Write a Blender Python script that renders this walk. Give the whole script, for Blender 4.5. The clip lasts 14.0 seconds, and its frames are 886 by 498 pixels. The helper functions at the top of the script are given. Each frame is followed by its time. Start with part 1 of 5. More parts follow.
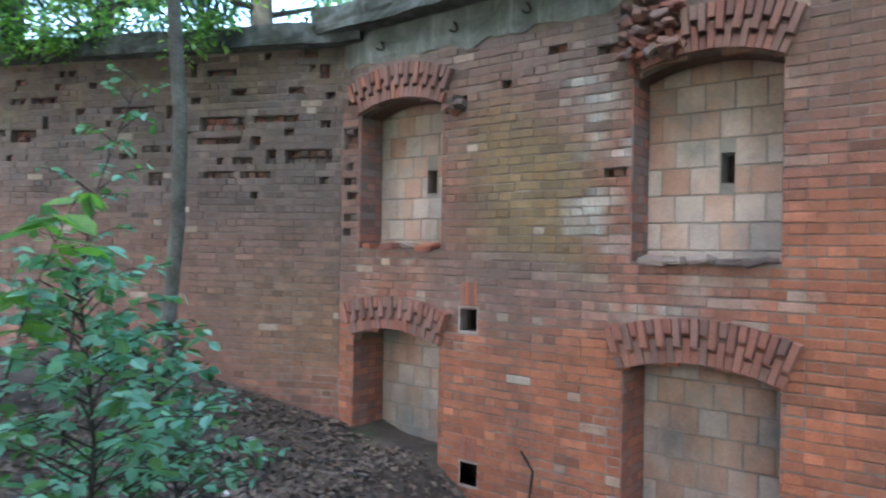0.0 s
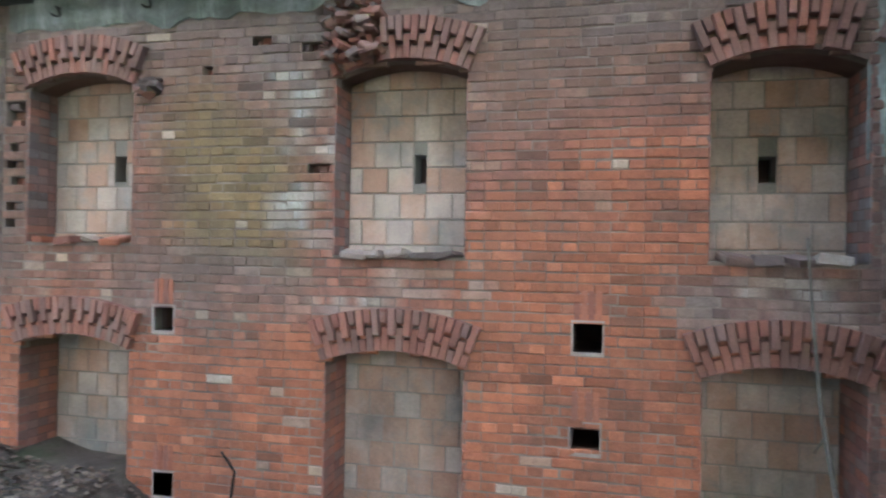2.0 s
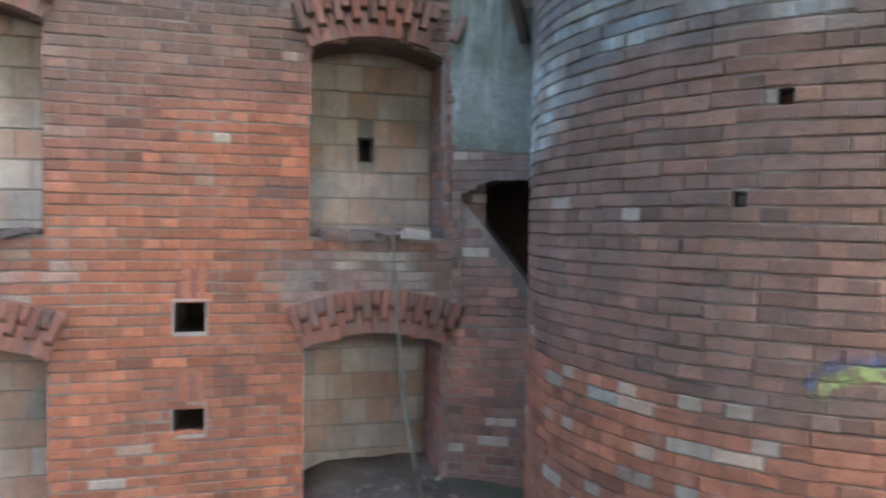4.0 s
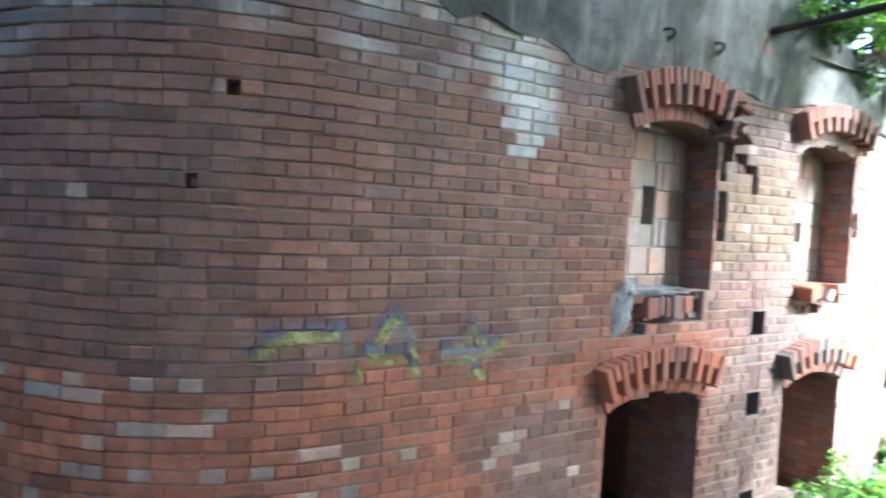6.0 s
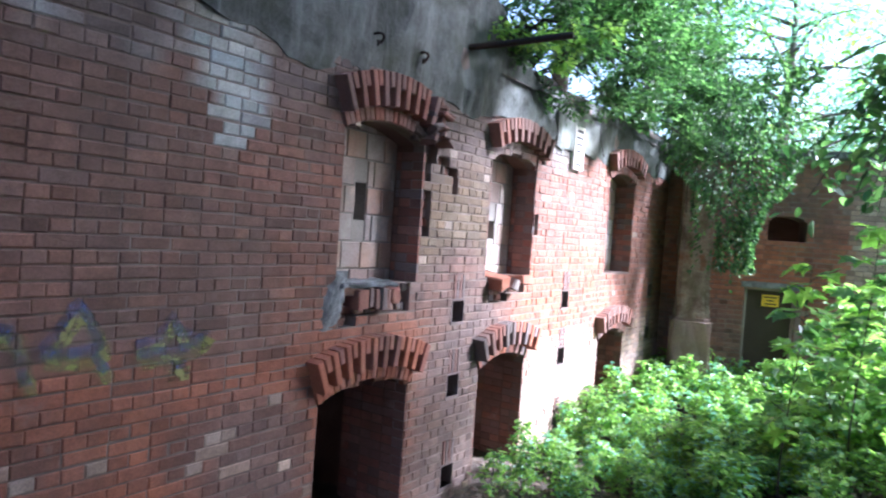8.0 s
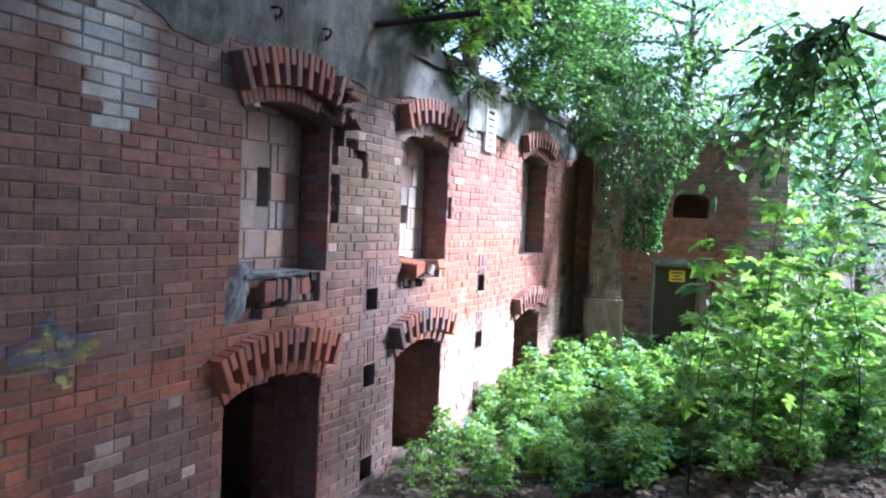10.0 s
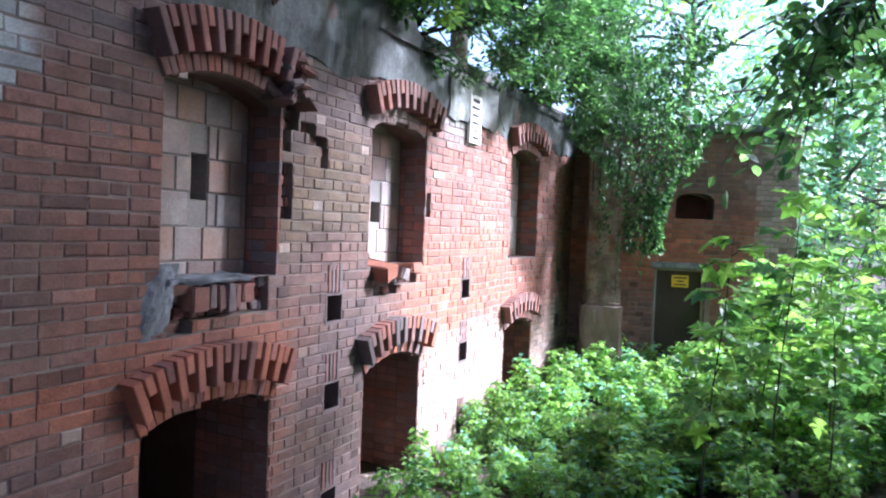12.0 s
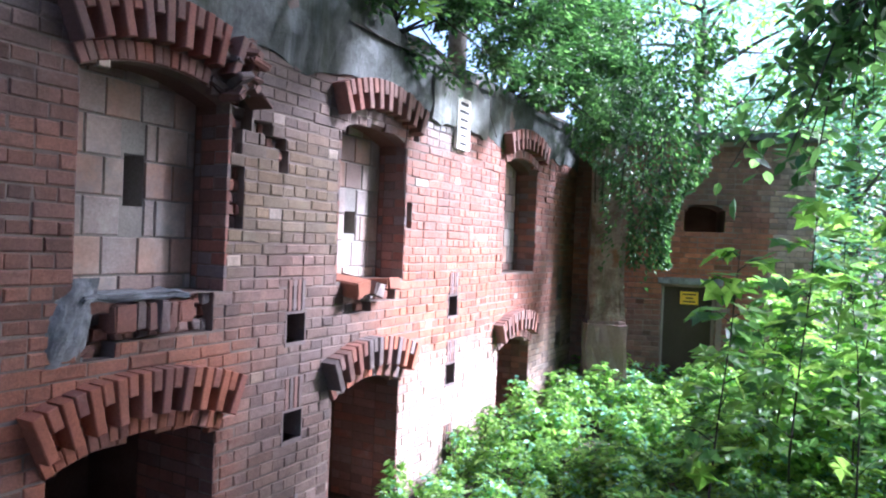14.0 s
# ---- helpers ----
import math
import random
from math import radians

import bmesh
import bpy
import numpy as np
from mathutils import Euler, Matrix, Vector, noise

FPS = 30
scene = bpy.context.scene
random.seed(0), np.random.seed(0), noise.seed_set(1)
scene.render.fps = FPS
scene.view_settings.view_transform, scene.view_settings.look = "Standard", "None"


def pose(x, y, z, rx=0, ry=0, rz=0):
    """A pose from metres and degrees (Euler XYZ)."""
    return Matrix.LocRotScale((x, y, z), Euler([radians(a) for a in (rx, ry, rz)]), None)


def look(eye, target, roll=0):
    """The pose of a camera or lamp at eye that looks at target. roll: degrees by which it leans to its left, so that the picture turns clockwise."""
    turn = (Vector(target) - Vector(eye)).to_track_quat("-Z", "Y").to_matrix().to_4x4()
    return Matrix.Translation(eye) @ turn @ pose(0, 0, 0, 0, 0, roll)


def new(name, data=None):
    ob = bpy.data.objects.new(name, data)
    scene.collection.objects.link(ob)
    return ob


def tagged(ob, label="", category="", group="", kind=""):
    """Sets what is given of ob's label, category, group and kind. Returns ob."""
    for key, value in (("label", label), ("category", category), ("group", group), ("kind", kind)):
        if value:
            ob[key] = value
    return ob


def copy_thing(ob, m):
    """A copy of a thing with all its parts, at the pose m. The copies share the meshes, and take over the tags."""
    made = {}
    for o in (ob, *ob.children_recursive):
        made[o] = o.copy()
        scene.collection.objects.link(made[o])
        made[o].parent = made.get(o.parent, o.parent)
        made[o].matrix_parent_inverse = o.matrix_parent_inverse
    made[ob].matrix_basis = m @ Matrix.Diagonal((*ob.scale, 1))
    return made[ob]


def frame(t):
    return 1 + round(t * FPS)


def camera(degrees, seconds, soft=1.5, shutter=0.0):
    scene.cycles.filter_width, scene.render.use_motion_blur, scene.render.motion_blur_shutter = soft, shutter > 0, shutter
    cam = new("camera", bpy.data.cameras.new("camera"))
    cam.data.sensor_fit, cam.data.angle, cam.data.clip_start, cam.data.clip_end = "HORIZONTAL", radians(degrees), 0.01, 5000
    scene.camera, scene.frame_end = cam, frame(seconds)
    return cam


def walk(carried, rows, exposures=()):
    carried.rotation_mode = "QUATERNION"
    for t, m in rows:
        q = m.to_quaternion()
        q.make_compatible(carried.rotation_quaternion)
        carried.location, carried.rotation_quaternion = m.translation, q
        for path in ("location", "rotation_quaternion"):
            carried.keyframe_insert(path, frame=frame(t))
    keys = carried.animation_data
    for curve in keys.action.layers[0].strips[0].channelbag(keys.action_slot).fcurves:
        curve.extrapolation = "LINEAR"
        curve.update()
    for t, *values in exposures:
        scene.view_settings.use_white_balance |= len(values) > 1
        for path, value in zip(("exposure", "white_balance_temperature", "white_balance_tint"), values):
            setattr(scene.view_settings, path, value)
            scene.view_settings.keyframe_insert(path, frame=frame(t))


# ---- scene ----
# ---- camera and walk ----
cam = camera(66.0, 14.0, soft=2.1, shutter=0.5)
PATH = [
    (0, look((1.189, -5.550, 1.752), (-1.253, -2.382, 1.769), 0.97)),
    (0.5, look((1.220, -5.531, 1.732), (-0.918, -2.150, 1.761), 0.94)),
    (1, look((1.258, -5.539, 1.738), (-0.501, -1.946, 1.775), 0.73)),
    (1.5, look((1.268, -5.561, 1.732), (-0.093, -1.800, 1.775), 0.62)),
    (2, look((1.212, -5.591, 1.719), (0.301, -1.696, 1.753), 0.97)),
    (2.2, look((1.246, -5.580, 1.710), (0.477, -1.655, 1.737), 0.98)),
    (4.3, look((1.689, -5.591, 1.851), (3.125, -1.863, 1.647), 1.19)),
    (4.5, look((1.697, -5.605, 1.849), (3.431, -2.007, 1.645), 1.39)),
    (5, look((1.694, -5.626, 1.851), (4.101, -2.437, 1.646), 2.07)),
    (5.5, look((1.691, -5.643, 1.850), (4.610, -2.915, 1.659), 2.63)),
    (6, look((1.691, -5.660, 1.859), (5.059, -3.511, 1.669), 2.92)),
    (6.5, look((1.701, -5.686, 1.853), (5.291, -3.930, 1.672), 2.93)),
    (7, look((1.699, -5.716, 1.844), (5.430, -4.283, 1.689), 3.06)),
    (7.5, look((1.705, -5.746, 1.845), (5.572, -4.733, 1.719), 3.85)),
    (8, look((1.715, -5.767, 1.846), (5.654, -5.077, 1.732), 3.99)),
    (8.5, look((1.730, -5.782, 1.849), (5.696, -5.275, 1.732), 3.87)),
    (9, look((1.733, -5.788, 1.840), (5.716, -5.450, 1.712), 3.20)),
    (9.2, look((1.741, -5.778, 1.842), (5.728, -5.488, 1.701), 3.02)),
    (11.5, look((2.539, -5.903, 1.786), (6.531, -5.728, 1.609), 2.22)),
    (12, look((2.751, -5.960, 1.762), (6.744, -5.759, 1.631), 2.28)),
    (12.5, look((2.936, -6.022, 1.745), (6.929, -5.798, 1.651), 2.32)),
    (13, look((3.094, -6.088, 1.736), (7.086, -5.842, 1.669), 2.34)),
    (13.5, look((3.225, -6.160, 1.734), (7.216, -5.892, 1.684), 2.33)),
    (14, look((3.329, -6.236, 1.740), (7.319, -5.949, 1.697), 2.31)),
]
EXPOSURES = [(0.0, 3.9, 5500, 8), (2.0, 4.0, 5500, 4), (4.5, 4.3, 5350, 4), (5.5, 4.1, 5330, 6), (6.5, 3.3, 5350, 10), (7.5, 2.85, 5200, 17), (9.0, 2.55, 5120, 22), (11.5, 2.45, 5120, 22), (14.0, 2.5, 5100, 24)]
walk(cam, PATH, EXPOSURES)

# ---- light: overcast sky over a shaded moat ----
world = bpy.data.worlds.new("sky")
scene.world = world
world.use_nodes = True
wn = world.node_tree
sky = wn.nodes.new("ShaderNodeTexSky")
sky.sky_type, sky.sun_disc = "NISHITA", False
SUN_EL, SUN_ROT = 38.0, 170.0
sky.sun_elevation, sky.sun_rotation = radians(SUN_EL), radians(SUN_ROT)
sky.air_density, sky.dust_density = 1.0, 4.0
wn.nodes["Background"].inputs["Strength"].default_value = 0.1
wn.links.new(sky.outputs["Color"], wn.nodes["Background"].inputs["Color"])
sun = new("sun", bpy.data.lights.new("sun", "SUN"))
sun.data.energy, sun.data.angle, sun.data.color = 4.1, radians(10), (1.0, 0.97, 0.91)
a, e = radians(SUN_ROT), radians(SUN_EL)
sun.matrix_world = look((math.sin(a) * math.cos(e) * 50, math.cos(a) * math.cos(e) * 50, math.sin(e) * 50), (0, 0, 0))

# ---- materials ----
def node(nt, kind, **sets):
    n = nt.nodes.new(kind)
    for k, v in sets.items():
        n.inputs[k].default_value = v
    return n


def surface(name, cols, rough=0.85, grain=60.0, wide=1.6, bump=0.35, vary=0.35, per_piece=True, spots=None, metal=0.0, bump_dist=0.004, grime=0.0, tinted=False, streak=None):
    """Procedural surface: colour by piece and by two scales of noise, with fine relief."""
    m = bpy.data.materials.new(name)
    m.use_nodes = True
    nt = m.node_tree
    L = nt.links.new
    bsdf = nt.nodes["Principled BSDF"]
    bsdf.inputs["Roughness"].default_value, bsdf.inputs["Metallic"].default_value = rough, metal
    geo = nt.nodes.new("ShaderNodeNewGeometry")
    big = node(nt, "ShaderNodeTexNoise", Scale=wide, Detail=5.0, Roughness=0.62)
    fine = node(nt, "ShaderNodeTexNoise", Scale=grain, Detail=6.0, Roughness=0.7)
    for n in (big, fine):
        L(geo.outputs["Position"], n.inputs["Vector"])
    ramp = nt.nodes.new("ShaderNodeValToRGB")
    els = ramp.color_ramp.elements
    while len(els) < len(cols):
        els.new(0.5)
    for i, c in enumerate(cols):
        els[i].position, els[i].color = (i + 0.5) / len(cols), (*c, 1)
    if per_piece:
        info = nt.nodes.new("ShaderNodeObjectInfo")
        add = node(nt, "ShaderNodeMath")
        add.operation = "ADD"
        L(geo.outputs["Random Per Island"], add.inputs[0])
        L(info.outputs["Random"], add.inputs[1])
        fr = node(nt, "ShaderNodeMath")
        fr.operation = "FRACT"
        L(add.outputs[0], fr.inputs[0])
        mixv = nt.nodes.new("ShaderNodeMath")
        mixv.operation = "MULTIPLY_ADD"
        mixv.inputs[1].default_value = 0.62
        half = nt.nodes.new("ShaderNodeMath")
        half.operation = "MULTIPLY_ADD"
        half.inputs[1].default_value, half.inputs[2].default_value = 1.1, -0.36
        L(big.outputs["Fac"], half.inputs[0])
        L(fr.outputs[0], mixv.inputs[0])
        L(half.outputs[0], mixv.inputs[2])
        L(mixv.outputs[0], ramp.inputs["Fac"])
    else:
        st = nt.nodes.new("ShaderNodeMath")
        st.operation = "MULTIPLY_ADD"
        st.inputs[1].default_value, st.inputs[2].default_value = 2.2, -0.6
        L(big.outputs["Fac"], st.inputs[0])
        L(st.outputs[0], ramp.inputs["Fac"])
    mul = nt.nodes.new("ShaderNodeMix")
    mul.data_type, mul.blend_type = "RGBA", "MULTIPLY"
    mul.inputs[0].default_value = 1.0
    lev = nt.nodes.new("ShaderNodeMapRange")
    lev.inputs["From Min"].default_value, lev.inputs["From Max"].default_value = 0.25, 0.75
    lev.inputs["To Min"].default_value, lev.inputs["To Max"].default_value = 1 - vary, 1 + vary * 0.6
    L(fine.outputs["Fac"], lev.inputs["Value"])
    L(ramp.outputs["Color"], mul.inputs[6])
    L(lev.outputs["Result"], mul.inputs[7])
    out = mul.outputs[2]
    if tinted:
        # colour of each brick from its own tint, mottled by the ramp
        at_ = nt.nodes.new("ShaderNodeAttribute")
        at_.attribute_name = "tint"
        oi = nt.nodes.new("ShaderNodeObjectInfo")
        prev = out
        for src in (at_.outputs["Color"], oi.outputs["Color"]):
            tm = nt.nodes.new("ShaderNodeMix")
            tm.data_type, tm.blend_type = "RGBA", "MULTIPLY"
            tm.inputs[0].default_value = 1.0
            L(prev, tm.inputs[6])
            L(src, tm.inputs[7])
            prev = tm.outputs[2]
        out = prev
    if spots:
        col, scale, lo, hi = spots
        sp = node(nt, "ShaderNodeTexNoise", Scale=scale, Detail=7.0, Roughness=0.7)
        L(geo.outputs["Position"], sp.inputs["Vector"])
        rr = nt.nodes.new("ShaderNodeMapRange")
        rr.inputs["From Min"].default_value, rr.inputs["From Max"].default_value = lo, hi
        L(sp.outputs["Fac"], rr.inputs["Value"])
        mx = nt.nodes.new("ShaderNodeMix")
        mx.data_type = "RGBA"
        mx.inputs[7].default_value = (*col, 1)
        L(rr.outputs["Result"], mx.inputs[0])
        L(out, mx.inputs[6])
        out = mx.outputs[2]
    if streak:
        # stains run down the face in narrow streaks
        sm_ = nt.nodes.new("ShaderNodeMapping")
        sm_.inputs["Scale"].default_value = (1.0, 1.0, 0.12)
        L(geo.outputs["Position"], sm_.inputs["Vector"])
        sn = node(nt, "ShaderNodeTexNoise", Scale=streak[1], Detail=7.0, Roughness=0.7)
        L(sm_.outputs["Vector"], sn.inputs["Vector"])
        sr = nt.nodes.new("ShaderNodeMapRange")
        sr.inputs["From Min"].default_value, sr.inputs["From Max"].default_value = streak[2], streak[3]
        L(sn.outputs["Fac"], sr.inputs["Value"])
        sx = nt.nodes.new("ShaderNodeMix")
        sx.data_type = "RGBA"
        sx.inputs[7].default_value = (*streak[0], 1)
        L(sr.outputs["Result"], sx.inputs[0])
        L(out, sx.inputs[6])
        out = sx.outputs[2]
    if grime:
        mp = nt.nodes.new("ShaderNodeMapping")
        mp.inputs["Scale"].default_value = (1.0, 1.0, 0.55)
        L(geo.outputs["Position"], mp.inputs["Vector"])
        gn = node(nt, "ShaderNodeTexNoise", Scale=1.15, Detail=8.0, Roughness=0.66)
        L(mp.outputs["Vector"], gn.inputs["Vector"])
        gr = nt.nodes.new("ShaderNodeMapRange")
        gr.inputs["From Min"].default_value, gr.inputs["From Max"].default_value = 0.42, 0.68
        gr.inputs["To Max"].default_value = grime
        L(gn.outputs["Fac"], gr.inputs["Value"])
        gm = nt.nodes.new("ShaderNodeMix")
        gm.data_type = "RGBA"
        gm.inputs[7].default_value = (0.075, 0.062, 0.052, 1)
        L(gr.outputs["Result"], gm.inputs[0])
        L(out, gm.inputs[6])
        out = gm.outputs[2]
    L(out, bsdf.inputs["Base Color"])
    bp = nt.nodes.new("ShaderNodeBump")
    bp.inputs["Strength"].default_value, bp.inputs["Distance"].default_value = bump, bump_dist
    L(fine.outputs["Fac"], bp.inputs["Height"])
    L(bp.outputs["Normal"], bsdf.inputs["Normal"])
    return m


LIME = (0.50, 0.50, 0.46)
RED = surface("brick_red", grime=0.5, cols=[(0.19, 0.078, 0.058), (0.26, 0.10, 0.07), (0.31, 0.125, 0.085), (0.29, 0.15, 0.12)], spots=((0.33, 0.27, 0.24), 2.6, 0.58, 0.85), bump=0.6)
ORANGE = surface("brick_orange", grime=0.38, cols=[(0.25, 0.085, 0.05), (0.34, 0.115, 0.062), (0.40, 0.14, 0.075), (0.33, 0.14, 0.10)], spots=((0.33, 0.22, 0.17), 3.0, 0.64, 0.92), bump=0.6)
BROWN = surface("brick_brown", grime=0.42, cols=[(0.155, 0.085, 0.07), (0.205, 0.105, 0.082), (0.24, 0.122, 0.095), (0.23, 0.145, 0.125)], spots=((0.24, 0.20, 0.18), 1.7, 0.6, 0.9), bump=0.6)
GREY = surface("brick_weathered", grime=0.5, cols=[(0.105, 0.075, 0.066), (0.155, 0.115, 0.105), (0.20, 0.155, 0.15), (0.185, 0.12, 0.10)], spots=((0.34, 0.35, 0.34), 2.6, 0.56, 0.85), bump=0.7)
PALE = surface("brick_pale", grime=0.5, cols=[(0.27, 0.19, 0.16), (0.34, 0.26, 0.225), (0.40, 0.35, 0.32), (0.30, 0.18, 0.145)], spots=(LIME, 3.0, 0.58, 0.85), bump=0.5)
WHITE = surface("brick_whitewashed", grime=0.4, cols=[(0.42, 0.45, 0.43), (0.52, 0.55, 0.53), (0.46, 0.47, 0.45)], vary=0.2, spots=((0.33, 0.27, 0.24), 9.0, 0.62, 0.85), bump=0.5)
MOSS = surface("brick_mossy", grime=0.4, cols=[(0.12, 0.092, 0.045), (0.165, 0.125, 0.055), (0.20, 0.15, 0.07), (0.19, 0.105, 0.06)], spots=((0.19, 0.17, 0.07), 2.5, 0.5, 0.8), bump=0.6)
BRICKWORK = surface("weathered_brickwork", grime=0.4, cols=[(0.80, 0.80, 0.80), (0.95, 0.94, 0.93), (1.06, 1.05, 1.04), (1.14, 1.16, 1.18)], per_piece=False, wide=9.0, grain=70, vary=0.42, spots=((0.33, 0.245, 0.20), 4.2, 0.60, 0.9), bump=0.8, bump_dist=0.006, tinted=True)
MORTAR = surface("mortar", grime=0.45, cols=[(0.12, 0.088, 0.074), (0.19, 0.14, 0.115), (0.28, 0.225, 0.19)], per_piece=False, grain=110, wide=2.0, bump=0.8)
# Darker than facing brick: the dimness of inner rooms is in the colour.
INSIDE_SHADED = surface("shaded_inner_brickwork", [(0.075, 0.045, 0.035), (0.12, 0.07, 0.05), (0.16, 0.10, 0.075)], per_piece=False, bump=0.6)
BLOCK = surface("clay_block", grime=0.6, cols=[(0.38, 0.215, 0.15), (0.46, 0.31, 0.235), (0.50, 0.41, 0.35), (0.36, 0.29, 0.26)], grain=45, spots=((0.22, 0.24, 0.245), 2.2, 0.5, 0.75), bump=0.4, vary=0.25)
BLOCKJOINT = surface("block_joint", [(0.20, 0.18, 0.16), (0.28, 0.26, 0.23)], per_piece=False, bump=0.8)
RENDER_ = surface("old_cement", streak=((0.46, 0.49, 0.46), 4.5, 0.5, 0.72), grime=0.4, cols=[(0.09, 0.10, 0.085), (0.16, 0.175, 0.16), (0.25, 0.27, 0.255), (0.14, 0.155, 0.13)], per_piece=False, grain=30, wide=1.1, spots=((0.085, 0.095, 0.06), 1.5, 0.48, 0.72), bump=0.7, bump_dist=0.01)
CEMENT_DARK = surface("dark_mossy_cement", streak=((0.22, 0.24, 0.24), 4.0, 0.54, 0.8), cols=[(0.035, 0.042, 0.034), (0.06, 0.068, 0.06), (0.13, 0.142, 0.138), (0.05, 0.058, 0.044)], per_piece=False, grain=30, wide=1.3, spots=((0.04, 0.05, 0.028), 1.5, 0.48, 0.7), bump=0.8, bump_dist=0.012)
OLD_PLASTER = surface("crumbling_plaster_over_brick", streak=((0.42, 0.39, 0.34), 5.0, 0.52, 0.7), cols=[(0.13, 0.085, 0.06), (0.22, 0.16, 0.125), (0.32, 0.27, 0.22), (0.26, 0.13, 0.075)], per_piece=False, grain=26, wide=3.2, spots=((0.10, 0.10, 0.05), 2.6, 0.52, 0.75), bump=0.9, bump_dist=0.015)
CEMENT_GREY = surface("cement_patch", [(0.10, 0.105, 0.11), (0.19, 0.20, 0.205), (0.28, 0.30, 0.31)], grain=22, wide=6, per_piece=False, bump=0.8, bump_dist=0.01)
EARTH = surface("leaf_litter_soil", [(0.05, 0.037, 0.028), (0.09, 0.067, 0.05), (0.145, 0.11, 0.083)], per_piece=False, grain=26, wide=2.4, bump=1.0, bump_dist=0.03, spots=((0.045, 0.06, 0.022), 0.9, 0.52, 0.7))
LITTER = surface("dead_leaves", [(0.07, 0.045, 0.03), (0.14, 0.09, 0.062), (0.23, 0.165, 0.12), (0.11, 0.085, 0.068)], bump=0.2)
BARK = surface("bark", [(0.07, 0.062, 0.048), (0.12, 0.108, 0.085), (0.17, 0.16, 0.135)], per_piece=False, grain=40, wide=5, bump=0.9, bump_dist=0.012)
BARKDARK = surface("dark_bark", [(0.028, 0.024, 0.019), (0.055, 0.046, 0.036)], per_piece=False, grain=40, wide=5, bump=0.9)
IRON = surface("rusty_iron", [(0.016, 0.013, 0.012), (0.03, 0.022, 0.018), (0.06, 0.036, 0.025)], per_piece=False, rough=0.6, grain=60, metal=0.5)
DOORPAINT = surface("brown_door_paint", [(0.045, 0.026, 0.02), (0.06, 0.036, 0.028)], per_piece=False, rough=0.6, bump=0.2)
YELLOW = surface("yellow_sign", [(0.85, 0.50, 0.02), (0.9, 0.56, 0.03)], per_piece=False, rough=0.5, vary=0.05, bump=0.05)
SIGNWHITE = surface("white_sign", [(0.72, 0.70, 0.64), (0.80, 0.79, 0.74)], per_piece=False, rough=0.5, vary=0.06, bump=0.05)
INK = surface("black_ink", [(0.02, 0.02, 0.02), (0.03, 0.03, 0.03)], per_piece=False, rough=0.6, bump=0.0)
def spray(name, cols, cover):
    """Thin faded paint: the brick shows through it unevenly."""
    m = surface(name, cols, per_piece=False, grain=50, vary=0.4)
    nt = m.node_tree
    geo = nt.nodes.new("ShaderNodeNewGeometry")
    n1 = node(nt, "ShaderNodeTexNoise", Scale=9.0, Detail=6.0, Roughness=0.7)
    nt.links.new(geo.outputs["Position"], n1.inputs["Vector"])
    mr = nt.nodes.new("ShaderNodeMapRange")
    mr.inputs["From Min"].default_value, mr.inputs["From Max"].default_value = 0.34, 0.62
    mr.inputs["To Max"].default_value = cover
    nt.links.new(n1.outputs["Fac"], mr.inputs["Value"])
    clear, mixs = nt.nodes.new("ShaderNodeBsdfTransparent"), nt.nodes.new("ShaderNodeMixShader")
    nt.links.new(mr.outputs["Result"], mixs.inputs[0])
    nt.links.new(clear.outputs[0], mixs.inputs[1])
    nt.links.new(nt.nodes["Principled BSDF"].outputs[0], mixs.inputs[2])
    nt.links.new(mixs.outputs[0], nt.nodes["Material Output"].inputs["Surface"])
    return m


SPRAY_Y = spray("yellow_spray", [(0.36, 0.36, 0.10), (0.44, 0.44, 0.17)], 0.72)
SPRAY_B = spray("blue_spray", [(0.085, 0.11, 0.22), (0.12, 0.15, 0.27)], 0.68)


def leaf_mat(name, cols, trans=0.5):
    m = surface(name, cols, rough=0.42, grain=30, wide=1.2, bump=0.15, vary=0.2)
    nt = m.node_tree
    bsdf = nt.nodes["Principled BSDF"]
    col = bsdf.inputs["Base Color"].links[0].from_socket
    tr = nt.nodes.new("ShaderNodeBsdfTranslucent")
    mix = nt.nodes.new("ShaderNodeMixShader")
    mix.inputs[0].default_value = trans
    br = nt.nodes.new("ShaderNodeMix")
    br.data_type, br.blend_type = "RGBA", "MULTIPLY"
    br.inputs[0].default_value = 1.0
    br.inputs[7].default_value = (1.25, 1.4, 0.9, 1)
    nt.links.new(col, br.inputs[6])
    nt.links.new(br.outputs[2], tr.inputs["Color"])
    nt.links.new(bsdf.outputs[0], mix.inputs[1])
    nt.links.new(tr.outputs[0], mix.inputs[2])
    nt.links.new(mix.outputs[0], nt.nodes["Material Output"].inputs["Surface"])
    return m


LEAF = leaf_mat("green_leaf", [(0.075, 0.16, 0.055), (0.12, 0.235, 0.08), (0.18, 0.32, 0.115)])
LEAFDARK = leaf_mat("dark_leaf", [(0.022, 0.062, 0.022), (0.042, 0.105, 0.034), (0.075, 0.155, 0.048)], 0.35)
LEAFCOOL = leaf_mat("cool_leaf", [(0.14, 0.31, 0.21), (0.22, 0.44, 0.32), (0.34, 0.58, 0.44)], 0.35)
LEAFLIGHT = leaf_mat("young_leaf", [(0.155, 0.31, 0.05), (0.25, 0.42, 0.085), (0.35, 0.52, 0.135)], 0.55)


# ---- building helpers ----
def empty(name, m=None):
    ob = new(name)
    if m is not None:
        ob.matrix_basis = m
    return ob


